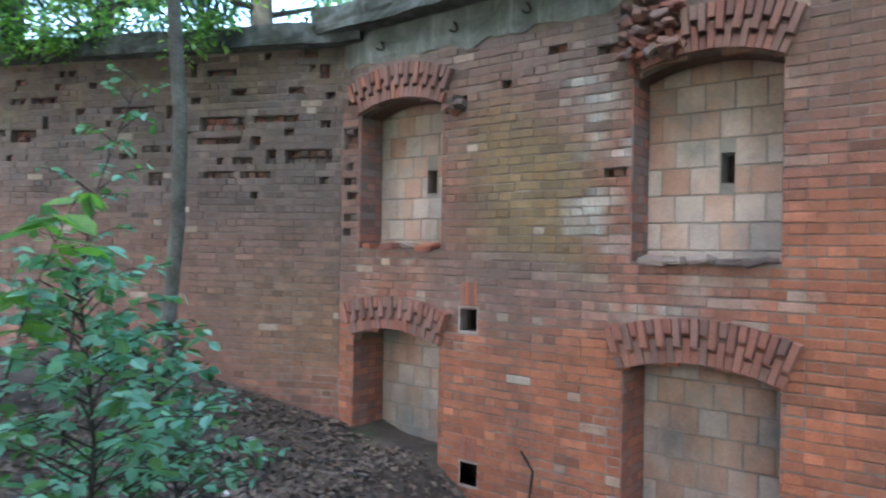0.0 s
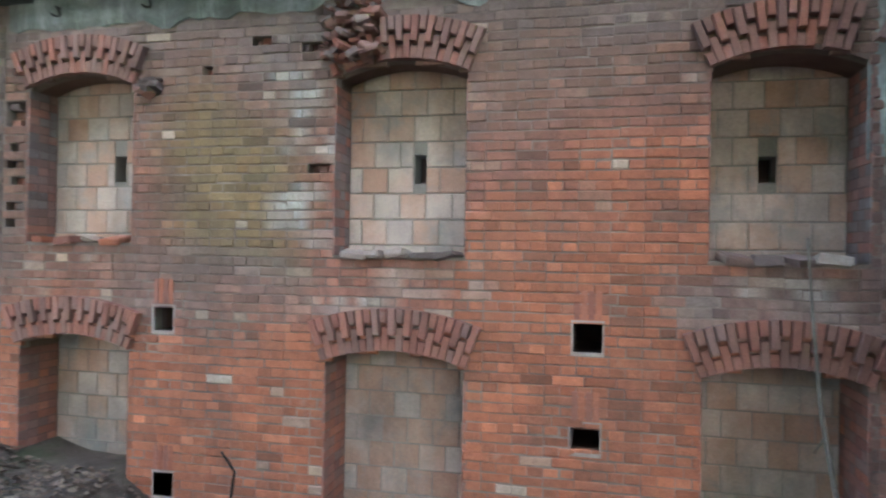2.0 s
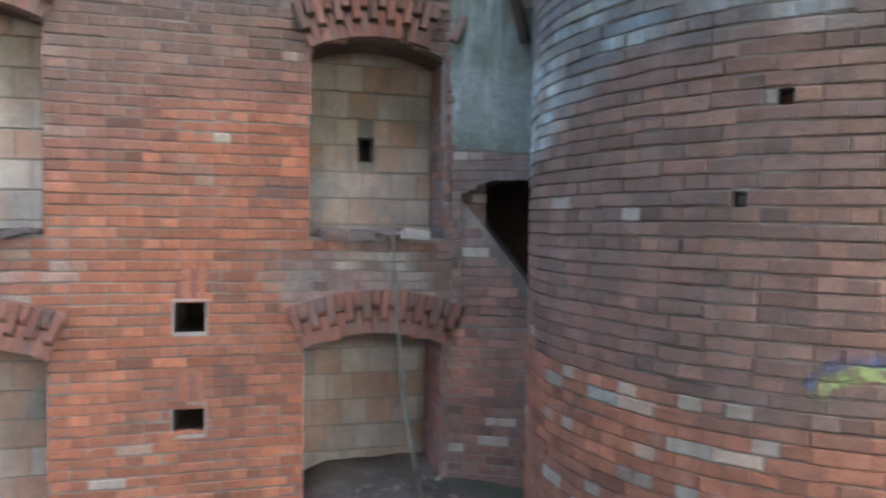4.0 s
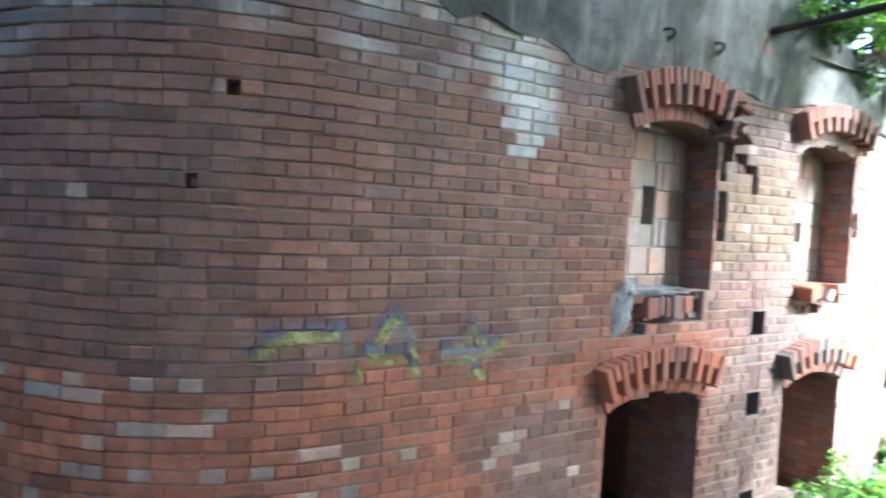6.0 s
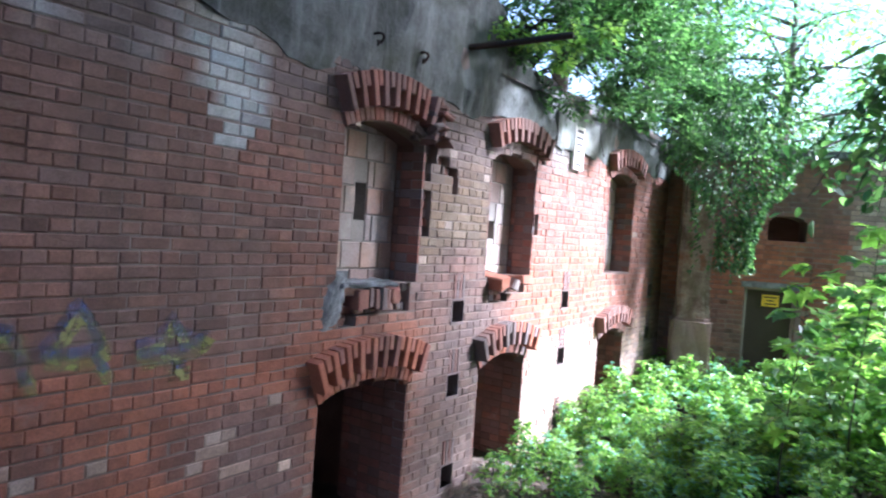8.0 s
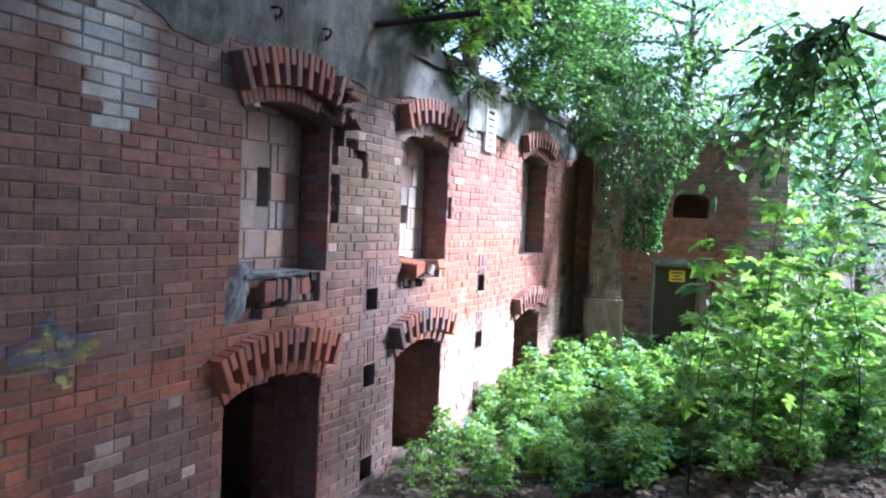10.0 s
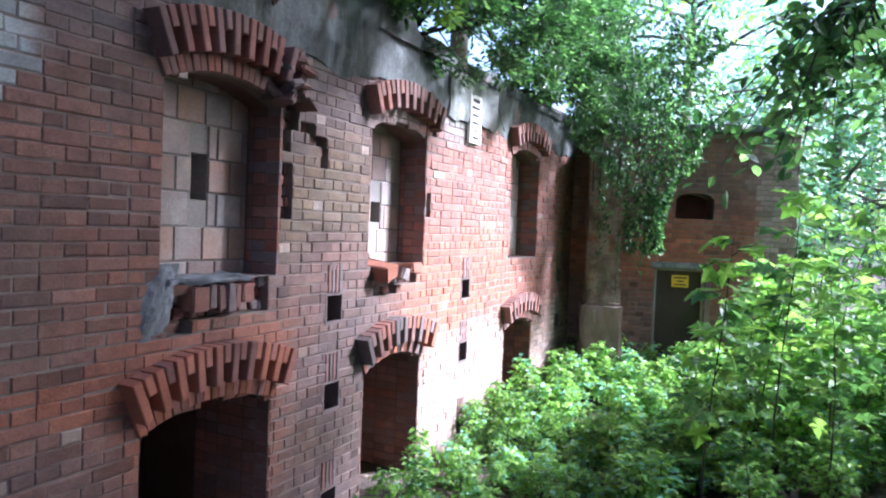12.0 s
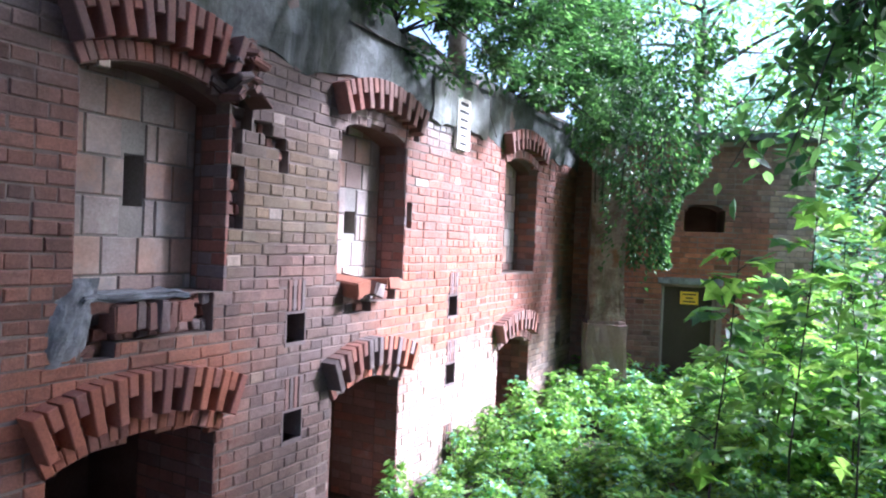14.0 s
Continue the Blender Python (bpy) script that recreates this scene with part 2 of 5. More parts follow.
def mesh_of(name, verts, faces, mats, idx=None, smooth=False):
    me = bpy.data.meshes.new(name)
    me.from_pydata([tuple(v) for v in verts], [], faces)
    for m in mats:
        me.materials.append(m)
    if idx is not None:
        me.polygons.foreach_set("material_index", idx)
    if smooth:
        me.polygons.foreach_set("use_smooth", [True] * len(me.polygons))
    me.update()
    return me


def part(name, bm, material, parent, label="", smooth=False):
    """Links a bmesh as one mesh object under a thing or a part."""
    me = bpy.data.meshes.new(name)
    bm.to_mesh(me)
    bm.free()
    me.materials.append(material)
    if smooth:
        for p in me.polygons:
            p.use_smooth = True
    ob = new(name, me)
    ob.parent = parent
    if label:
        tagged(ob, label)
    return ob


def box(bm, lo, hi, m=Matrix(), bevel=0.0):
    lo, hi = Vector(lo), Vector(hi)
    geom = bmesh.ops.create_cube(bm, size=1.0, matrix=m @ Matrix.Translation((lo + hi) / 2) @ Matrix.Diagonal((*(hi - lo), 1)))
    if bevel:
        edges = list({ed for v in geom["verts"] for ed in v.link_edges})
        bmesh.ops.bevel(bm, geom=edges, offset=bevel, segments=2, affect="EDGES")


def tube(bm, pts, radii, n=8):
    """A tapered, bent tube through points."""
    rings = []
    for i, p in enumerate(pts):
        p = Vector(p)
        d = (Vector(pts[min(i + 1, len(pts) - 1)]) - Vector(pts[max(i - 1, 0)])).normalized()
        u = d.cross(Vector((0.3, 0.9, 0.2))).normalized()
        v = d.cross(u)
        rings.append([bm.verts.new(p + (u * math.cos(k * math.tau / n) + v * math.sin(k * math.tau / n)) * radii[i]) for k in range(n)])
    for r0, r1 in zip(rings, rings[1:]):
        for k in range(n):
            bm.faces.new((r0[k], r0[(k + 1) % n], r1[(k + 1) % n], r1[k]))
    bm.faces.new(rings[0])
    bm.faces.new(rings[-1])
    bmesh.ops.recalc_face_normals(bm, faces=bm.faces)


# ---- the walls as lines on the plan: s along the wall, d out of it towards the moat, z up ----
def flat(p0, direction):
    u = Vector((direction[0], direction[1], 0)).normalized()
    n = Vector((u.y, -u.x, 0))
    return lambda s: (Vector((p0[0], p0[1], 0)) + u * s, u, n)


F2_U = Vector((0.9122, -0.4098, 0))
F2_N = Vector((F2_U.y, -F2_U.x, 0))
F2_O = Vector((0, -1.0614, 0))
BEND, RAD = 5.15, 2.0
BEND_C = F2_O + F2_U * BEND - F2_N * RAD


def f2_line(s):
    """The long front, which turns a rounded corner at its near end."""
    if s >= BEND:
        return F2_O + F2_U * s, F2_U, F2_N
    w = (s - BEND) / RAD
    rot = Matrix.Rotation(w, 3, "Z")
    n = rot @ F2_N
    return BEND_C + n * RAD, rot @ F2_U, n


F1_LINE = flat((0, 0), (1, 0))
F0_DIR = Vector((0.912, 0.41, 0))
F0_LINE = flat((-4.6 - 0.912 * 9, -0.41 * 9), F0_DIR)
RET_LINE = flat((3.2, 0.0), (0.90, -0.43))
END_LINE = flat((14.35, -8.15), (-0.13, -0.99))


def at(line, s, d, z):
    p, u, n = line(s)
    return p + n * d + Vector((0, 0, z))


class Hole:
    """An opening: from s0 to s1, z0 to the springing z1, with a segmental arch of the given rise."""
    def __init__(self, s0, s1, z0, z1, rise=0.0):
        self.s0, self.s1, self.z0, self.z1, self.rise = s0, s1, z0, z1, rise
        w = (s1 - s0) / 2
        self.mid = (s0 + s1) / 2
        self.r = (w * w + rise * rise) / (2 * rise) if rise else 0
        self.cz = z1 + rise - self.r

    def top(self, s):
        if not self.rise:
            return self.z1
        return self.cz + math.sqrt(max(self.r ** 2 - (s - self.mid) ** 2, 0))


def wall_body(line, s0, s1, z0, ztop, holes, thick, face=-0.012, step=0.4):
    """The wall behind its facing bricks, with real openings through it."""
    cuts = {s0, s1}
    for h in holes:
        cuts |= {h.s0, h.s1}
        if h.rise:
            cuts |= {h.s0 + (h.s1 - h.s0) * k / 12 for k in range(13)}
    cuts = sorted(c for c in cuts if s0 <= c <= s1)
    fine = [cuts[0]]
    for c in cuts[1:]:
        k = max(1, int((c - fine[-1]) / step))
        b = fine[-1]
        fine += [b + (c - b) * (j + 1) / k for j in range(k)]
    V, F = [], []
    for a, b in zip(fine, fine[1:]):
        if b - a < 1e-6:
            continue
        m = (a + b) / 2
        spans, z = [], (z0, z0)
        for h in sorted((h for h in holes if h.s0 <= m <= h.s1), key=lambda h: h.z0):
            spans.append((z, (h.z0, h.z0)))
            z = (h.top(a), h.top(b))
        zt = (ztop(a), ztop(b)) if callable(ztop) else (ztop, ztop)
        spans.append((z, zt))
        for (la, lb), (ha, hb) in spans:
            if ha - la < 1e-4 and hb - lb < 1e-4:
                continue
            i = len(V)
            for s, lo, hi in ((a, la, ha), (b, lb, hb)):
                for d in (face, -thick):
                    V += [at(line, s, d, lo), at(line, s, d, hi)]
            F += [(i, i + 4, i + 5, i + 1), (i + 2, i + 3, i + 7, i + 6), (i, i + 2, i + 6, i + 4), (i + 1, i + 5, i + 7, i + 3), (i, i + 1, i + 3, i + 2), (i + 4, i + 6, i + 7, i + 5)]
    return V, F


COURSE, JOINT, HEAD = 0.083, 0.0075, 0.003
rnd = random.Random(4)


def fbm(x, y, k=1.0, seed=0.0):
    return noise.fractal(Vector((x * k, y * k, seed)), 0.9, 2.0, 4)


def lay(line, s0, s1, z0, z1, holes, gone=None, skip=None):
    """Bricks in alternating header and stretcher courses: s, z, width, outward shift."""
    out = []
    n = int((z1 - z0) / COURSE)
    for c in range(n):
        z = z0 + c * COURSE
        zm = z + COURSE / 2
        free = [(s0, s1)]
        for h in holes:
            if h.z0 - 0.01 < zm < (h.z1 + h.rise):
                if zm <= h.z1:
                    a, b = h.s0, h.s1
                else:
                    w = math.sqrt(max(h.r ** 2 - (zm - h.cz) ** 2, 0))
                    a, b = h.mid - w, h.mid + w
                nxt = []
                for p, q in free:
                    if b <= p or a >= q:
                        nxt.append((p, q))
                    else:
                        if a - p > 0.04:
                            nxt.append((p, a))
                        if q - b > 0.04:
                            nxt.append((b, q))
                free = nxt
        width = 0.255 if c % 2 else 0.1275
        for p, q in free:
            s = math.floor(p / width) * width + (0.064 if c % 4 == 3 else 0.0)
            if s > p:
                s -= width
            while s < q - 0.03:
                a, b = max(s, p), min(s + width, q)
                s += width
                if b - a < 0.03:
                    continue
                m = (a + b) / 2
                if gone and gone(m, zm):
                    continue
                if skip and skip(m, zm):
                    continue
                d = max(rnd.gauss(0.0005, 0.0034), -0.003)
                out.append((m, zm + 0.011 * fbm(m, zm, 0.8, 41.0) + rnd.gauss(0, 0.0016), b - a - HEAD + rnd.gauss(0, 0.0025), d))
    return out


def brick_verts(w, h, dep=0.05, ch=0.005, wob=None):
    """A facing brick with worn arrises: open at the back."""
    w, h = w / 2, h / 2
    V = []
    for (x, y, d) in ((w, h, -dep), (w, h, -ch), (w - ch, h - ch, 0.0)):
        V += [(-x, -y, d), (x, -y, d), (x, y, d), (-x, y, d)]
    return V


BRICK_F = [(8, 9, 10, 11)] + [(4 * r + k, 4 * r + (k + 1) % 4, 4 * r + 4 + (k + 1) % 4, 4 * r + 4 + k) for r in (0, 1) for k in range(4)]
BRICKMATS = [RED, ORANGE, BROWN, GREY, PALE, WHITE, MOSS]
unit_bricks = {}


def paint(me, cols):
    """Stores one colour for each corner point of a mesh of bricks."""
    lay_ = me.color_attributes.new("tint", "FLOAT_COLOR", "POINT")
    lay_.data.foreach_set("color", [v for c in cols for v in (*c, 1.0)])


def unit_brick(width, kind):
    """A facing brick to share; three kinds of wear."""
    key = (width, kind)
    if key not in unit_bricks:
        V = [(x, -d, y) for x, y, d in brick_verts(width, COURSE - JOINT, ch=(0.005, 0.007, 0.009)[kind])]
        me = mesh_of("brick", V, BRICK_F, [BRICKWORK])
        paint(me, [(1, 1, 1)] * len(V))
        unit_bricks[key] = me
    return unit_bricks[key]


later = []


def pale_share(line, s, z):
    """How many bricks have weathered pale."""
    if line is f2_line and s < 7.2:
        return 0.13 if z < 0.9 else 0.01
    return 0.05 if line is F1_LINE and 1.15 < z < 1.75 else 0.018


def facing(name, line, bricks, tint, parent, near):
    """Facing bricks: those in the near stretch are parts of the wall, the rest one joined part."""
    V, F, C = [], [], []
    single = 0
    for s, z, w, d in bricks:
        p, u, n = line(s)
        tilt = rnd.gauss(0, 0.006)
        odd = rnd.random()
        lum = math.exp(rnd.gauss(0, 0.13)) * (0.66 if odd < 0.035 else 1.28 if odd > 0.97 else 1.0)
        warm = rnd.gauss(0, 0.035)
        jit = (lum * (1 + warm), lum, lum * (1 - warm))
        if near(s, z) and single < 300:
            single += 1
            c = tint(s, z)
            later.append((parent, s, z, w, d, tuple(v * j for v, j in zip(c, jit)), line))
            continue
        i = len(V)
        h = COURSE - JOINT + rnd.gauss(0, 0.0015)
        ch = 0.004 + rnd.random() * 0.006
        ca, cb = tint(s - w / 2, z), tint(s + w / 2, z)
        if rnd.random() < pale_share(line, s, z):
            ca = cb = mix(ca, C_PALE, rnd.uniform(0.55, 1.0))
        for x, y, dd in brick_verts(w + rnd.gauss(0, 0.002), h, ch=ch):
            if dd == 0.0:
                x, y, dd = x + rnd.gauss(0, 0.003), y + rnd.gauss(0, 0.0022), max(rnd.gauss(0, 0.0016), -0.0022)
            V.append(p + u * x + n * (d + dd + x * tilt) + Vector((0, 0, z + y + x * tilt * 0.6)))
            C.append(tuple(v * j for v, j in zip(ca if x < 0 else cb, jit)))
        F += [tuple(i + k for k in f) for f in BRICK_F]
    me = mesh_of(name, V, F, [BRICKWORK])
    paint(me, C)
    ob = new(name, me)
    ob.parent = parent
    tagged(ob, kind="stuff")
    return ob


def wall(name, label, line, s0, s1, z0, ztop, holes, thick, tint, near, brick_top, gone=None, skip=None, material=None, pits=()):
    root = empty(name)
    tagged(root, label, "wall", kind="structure")
    V, F = wall_body(line, s0, s1, z0, ztop, holes + list(pits), 0.13, face=-0.006)
    core = new("wall_skin", mesh_of("wall_skin", V, F, [material or MORTAR]))
    core.parent = root
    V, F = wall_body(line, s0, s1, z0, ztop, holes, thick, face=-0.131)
    core = new("wall_core", mesh_of("wall_core", V, F, [INSIDE_SHADED]))
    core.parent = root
    facing("brickwork", line, lay(line, s0, s1, z0, brick_top, holes + list(pits), gone, skip), tint, root, near)
    # broken stubs left in the pits
    V, F, I = [], [], []
    for h in pits:
        c = h.s0
        while c < h.s1 - 0.03:
            w = min(rnd.uniform(0.06, 0.13), h.s1 - c)
            z = h.z0
            while z < h.z1 - 0.03:
                d = -rnd.uniform(0.03, 0.12)
                p, u, n = line(c + w / 2)
                i = len(V)
                for x, y, dd in brick_verts(w - 0.008, COURSE - 0.012, dep=0.12, ch=0.014):
                    V.append(p + u * (x + rnd.gauss(0, 0.003)) + n * (d + dd + rnd.gauss(0, 0.006)) + Vector((0, 0, z + COURSE / 2 + y + rnd.gauss(0, 0.003))))
                F += [tuple(i + k for k in f) for f in BRICK_F]
                I += [rnd.choice((0, 2, 3, 3))] * 9
                z += COURSE
            c += w
    if V:
        ob = new("broken_brickwork", mesh_of("broken_brickwork", V, F, BRICKMATS, I))
        ob.parent = root
        tagged(ob, kind="stuff")
    return root


def place_near_bricks():
    for k, (parent, s, z, w, d, col, line) in enumerate(later):
        p, u, n = line(s)
        width = 0.249 if w > 0.17 else 0.1215
        ob = new("brick", unit_brick(width, k * 7 % 3))
        ob.parent = parent
        ob.color = (*col, 1.0)
        m = Matrix((u, -n, Vector((0, 0, 1)))).transposed().to_4x4()
        ob.matrix_basis = Matrix.Translation(p + n * d + Vector((0, 0, z))) @ m @ Matrix.Diagonal((w / width, 1, 1, 1))


# a voussoir: x across, y out of the wall (towards -y), z along the radius
def voussoir(w, length, out, mat):
    V = []
    b = 0.006
    for (x, z, y) in ((w / 2, length / 2, 0.06), (w / 2, length / 2, -out + b), (w / 2 - b, length / 2 - b, -out)):
        V += [(-x, y, -z), (x, y, -z), (x, y, z), (-x, y, z)]
    return mesh_of("arch_brick", V, BRICK_F, [mat])


VOUS = {}


def arch(parent, line, h, mats, drop=None, out=0.13, ring=0.115, teeth=0.13, band=0.12, over=0.06, fill=False):
    """The toothed hood over an opening: an inner ring, teeth with gaps, and a proud band above."""
    root = empty("arch")
    root.parent = parent
    half = math.asin(min(1, ((h.s1 - h.s0) / 2 + over) / (h.r + ring)))
    n = int(2 * half * (h.r + ring) / 0.066) | 1
    for k in range(n):
        ang = -half + (k + 0.5) * 2 * half / n
        w = 2 * half / n * (h.r + ring) - 0.006
        kinds = [("ring", h.r + ring / 2, ring - 0.008, 0.05 if fill else 0.022)]
        if k % 2 == 0:
            gap = 0.028 if fill else 0.0
            kinds.append(("tooth", h.r + ring + gap + (teeth + band - gap) / 2, teeth + band - gap, out))
        else:
            kinds.append(("band", h.r + ring + teeth + band / 2, band, out - 0.006))
            if fill:
                up = teeth - 0.032
                kinds[0] = ("ring", h.r + (ring + up) / 2, ring + up - 0.008, 0.054)
        s = h.mid + math.sin(ang) * h.r
        for kind, rr, ln, o in kinds:
            if drop and drop(s, kind):
                continue
            mat = rnd.choice(mats)
            key = (round(w, 4), kind, round(ln, 3), mat.name)
            if key not in VOUS:
                VOUS[key] = voussoir(w, ln, o, mat)
            ob = new("arch_brick", VOUS[key])
            ob.parent = root
            sc, zc = h.mid + math.sin(ang) * rr, h.cz + math.cos(ang) * rr
            p, u, nn = line(sc)
            m = Matrix((u, -nn, Vector((0, 0, 1)))).transposed().to_4x4()
            ob.matrix_basis = Matrix.Translation(p + nn * rnd.gauss(0, 0.004) + Vector((0, 0, zc))) @ m @ Matrix.Rotation(ang + rnd.gauss(0, 0.012), 4, "Y")
    return root


def infill(parent, line, h, depth, slit=None, mats=(BLOCK,), bw=0.245, bh=0.235, z0=None, z1=None):
    """Clay blocks that close an opening, with a narrow slit left in them."""
    root = empty("infill")
    root.parent = parent
    z0, z1 = h.z0 if z0 is None else z0, (h.z1 + h.rise + 0.05) if z1 is None else z1
    V, F = [], []
    holes = [Hole(*slit)] if slit else []
    V, F = wall_body(line, h.s0 - 0.05, h.s1 + 0.05, z0 - 0.05, z1, holes, depth + 0.25, face=-depth - 0.012, step=2)
    ob = new("block_joints", mesh_of("block_joints", V, F, [BLOCKJOINT]))
    ob.parent = root
    c, z = 0, z0
    while z < z1:
        hh = bh if c else bh * 0.42
        s = h.s0 - (0.12 if c % 2 else 0.0)
        while s < h.s1:
            a, b = max(s, h.s0), min(s + bw, h.s1)
            s += bw
            top = min(z + hh, z1)
            if b - a < 0.03:
                continue
            pieces = [(a, b)]
            if slit and z < slit[3] - 0.03 and top > slit[2] + 0.03:
                pieces = []
                if slit[0] - a > 0.02:
                    pieces.append((a, min(b, slit[0])))
                if b - slit[1] > 0.02:
                    pieces.append((max(a, slit[1]), b))
            for pa, pb in pieces:
                if pb - pa < 0.02:
                    continue
                p, u, n = line((pa + pb) / 2)
                Vb = [(x, -d, y) for x, y, d in brick_verts(pb - pa - 0.012, top - z - 0.012, dep=0.04, ch=0.006)]
                ob = new("block", mesh_of("block", Vb, BRICK_F, [rnd.choice(mats)]))
                ob.parent = root
                m = Matrix((u, -n, Vector((0, 0, 1)))).transposed().to_4x4()
                ob.matrix_basis = Matrix.Translation(p - n * (depth + rnd.gauss(0, 0.003)) + Vector((0, 0, (z + top) / 2))) @ m
        z += hh
        c += 1
    return root


def jamb_bricks(parent, line, h, depth, mat_pick, sides=(0, 1)):
    """Courses on the cheeks of an opening."""
    V, F, I = [], [], []
    nc = int((h.z1 - h.z0) / COURSE)
    for side in sides:
        s = h.s1 if side else h.s0
        sg = -1 if side else 1
        p, u, n = line(s)
        for c in range(nc):
            w = 0.255 if c % 2 else 0.1275
            d = 0.0
            while d < depth - 0.02:
                d1 = min(d + w, depth)
                i = len(V)
                for x, y, dd in brick_verts(d1 - d - JOINT, COURSE - JOINT, dep=0.03):
                    V.append(p - n * ((d + d1) / 2 + x) + u * sg * (dd + 0.006 + rnd.gauss(0, 0.001)) + Vector((0, 0, h.z0 + (c + 0.5) * COURSE + y)))
                F += [tuple(i + k for k in f) for f in BRICK_F]
                I += [mat_pick(h.z0 + c * COURSE)] * 9
                d = d1
    ob = new("jamb_brickwork", mesh_of("jamb_brickwork", V, F, BRICKMATS, I))
    ob.parent = parent
    tagged(ob, kind="stuff")


# ---- ground ----
def bank_step(t):
    t = min(max(t, 0.0), 1.0)
    return t * t * (3 - 2 * t)


def ground_z(x, y):
    """Litter-covered floor of the moat: low along the walls, a raised path in the middle."""
    d1 = -y if x < 3.4 else 99.0
    d2 = (Vector((x, y, 0)) - F2_O).dot(F2_N)
    s2 = (Vector((x, y, 0)) - F2_O).dot(F2_U)
    if x < 0:
        d0 = (Vector((x + 4.6, y, 0))).dot(Vector((0.41, -0.912, 0)))
    else:
        d0 = 99.0
    d = min(d1 if x < 3.4 else d2, d2 if x > 2.5 else 99.0, max(d0, 0))
    dip = min(max((x + 3.2) / 0.5, 0), 1) * min(max((2.2 - x) / 0.8, 0), 1)
    base = -0.36 - 0.36 * dip
    if x > 4:
        base -= min((x - 4) * 0.12, 0.42)
    if x < -4:
        base += min((-4 - x) * 0.25, 0.75)
    t = min(max((d - 1.4) / 3.2, 0), 1)
    rise = 0.26 - base - (0 if x < 5 else min((x - 5) * 0.09, 0.75))
    z = base + rise * t * t * (3 - 2 * t)
    # unseen outer bank added behind the walk, to block low sky light
    z += 3.6 * bank_step((-y - 8.8 - max(0.0, x - 1.0) * 0.5) / 4.5) * bank_step((x + 9.0) / 6.0)
    z += 0.05 * fbm(x, y, 0.7, 3.1) + 0.02 * fbm(x, y, 3.0, 7.7)
    return z


def grid_lines(lo, hi, step, far):
    out, v, k = [lo + i * step for i in range(int((hi - lo) / step) + 1)], lo, step
    while v > -far:
        k *= 1.45
        v -= k
        out.insert(0, v)
    v, k = out[-1], step
    while v < far:
        k *= 1.45
        v += k
        out.append(v)
    return out


gx, gy = grid_lines(-9, 18, 0.14, 120), grid_lines(-13, 2, 0.14, 120)
V = [(x, y, ground_z(x, y)) for y in gy for x in gx]
W = len(gx)
F = [(j * W + i, j * W + i + 1, (j + 1) * W + i + 1, (j + 1) * W + i) for j in range(len(gy) - 1) for i in range(W - 1)]
ground = new("ground", mesh_of("ground", V, F, [EARTH], smooth=True))
tagged(ground, "dark soil covered with brown leaf litter", "ground", kind="structure")

# ---- openings ----
W1, D1 = Hole(-4.3, -3.12, 1.78, 3.28, 0.12), Hole(-4.36, -3.12, -0.6, 0.79, 0.11)
W2, D2 = Hole(-1.08, 0.09, 1.70, 3.26, 0.12), Hole(-1.14, 0.10, -0.6, 0.78, 0.11)
W3, D3 = Hole(2.01, 3.13, 1.70, 3.20, 0.12), Hole(1.97, 3.13, -0.6, 0.80, 0.11)
F1_SQ = [Hole(-2.86, -2.65, 0.97, 1.2), Hole(-2.83, -2.62, -0.6 + 0.04, -0.34), Hole(0.99, 1.22, 0.955, 1.195), Hole(0.98, 1.21, 0.15, 0.385)]
F1_SLIT = [(-3.60, -3.47, 2.40, 2.66), (-0.46, -0.35, 2.36, 2.62), (2.46, 2.60, 2.36, 2.58)]
W4, D4 = Hole(7.36, 8.40, 1.36, 2.58, 0.11), Hole(7.25, 8.37, -1.3, 0.46, 0.11)
W5, D5 = Hole(9.60, 10.62, 1.38, 2.62, 0.11), Hole(9.60, 10.62, -1.3, 0.42, 0.11)
W6, D6 = Hole(12.95, 14.05, 1.38, 2.75, 0.11), Hole(12.92, 13.98, -1.3, 0.42, 0.11)
W7, D7 = Hole(16.40, 17.55, 1.38, 2.85, 0.11), Hole(16.35, 17.50, -1.3, 0.42, 0.11)
F2_SQ = [Hole(c, c + 0.2, z, z + 0.21) for c in (9.02, 11.56, 15.08) for z in (0.95, 0.22, -0.68)]

def closet(line, h, parent, depth0, depth1, zfloor, mat=INSIDE_SHADED):
    """A dark vaulted space behind an opening, shade in its colour: floor, back, sides and ceiling."""
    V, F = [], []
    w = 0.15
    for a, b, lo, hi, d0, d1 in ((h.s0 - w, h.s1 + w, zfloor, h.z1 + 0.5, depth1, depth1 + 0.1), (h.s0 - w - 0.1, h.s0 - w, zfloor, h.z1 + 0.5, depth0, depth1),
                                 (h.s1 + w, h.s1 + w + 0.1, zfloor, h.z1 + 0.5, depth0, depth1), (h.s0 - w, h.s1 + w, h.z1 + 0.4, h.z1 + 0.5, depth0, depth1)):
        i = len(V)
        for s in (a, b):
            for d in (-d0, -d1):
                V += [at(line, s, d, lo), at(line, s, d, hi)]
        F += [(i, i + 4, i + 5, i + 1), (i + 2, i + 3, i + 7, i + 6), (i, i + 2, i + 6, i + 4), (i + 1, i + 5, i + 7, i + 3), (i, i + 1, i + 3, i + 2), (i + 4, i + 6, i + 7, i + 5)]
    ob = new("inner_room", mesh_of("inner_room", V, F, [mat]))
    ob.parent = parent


NICHE = Hole(0.08, 1.0, 0.95, 2.06, 0.16)


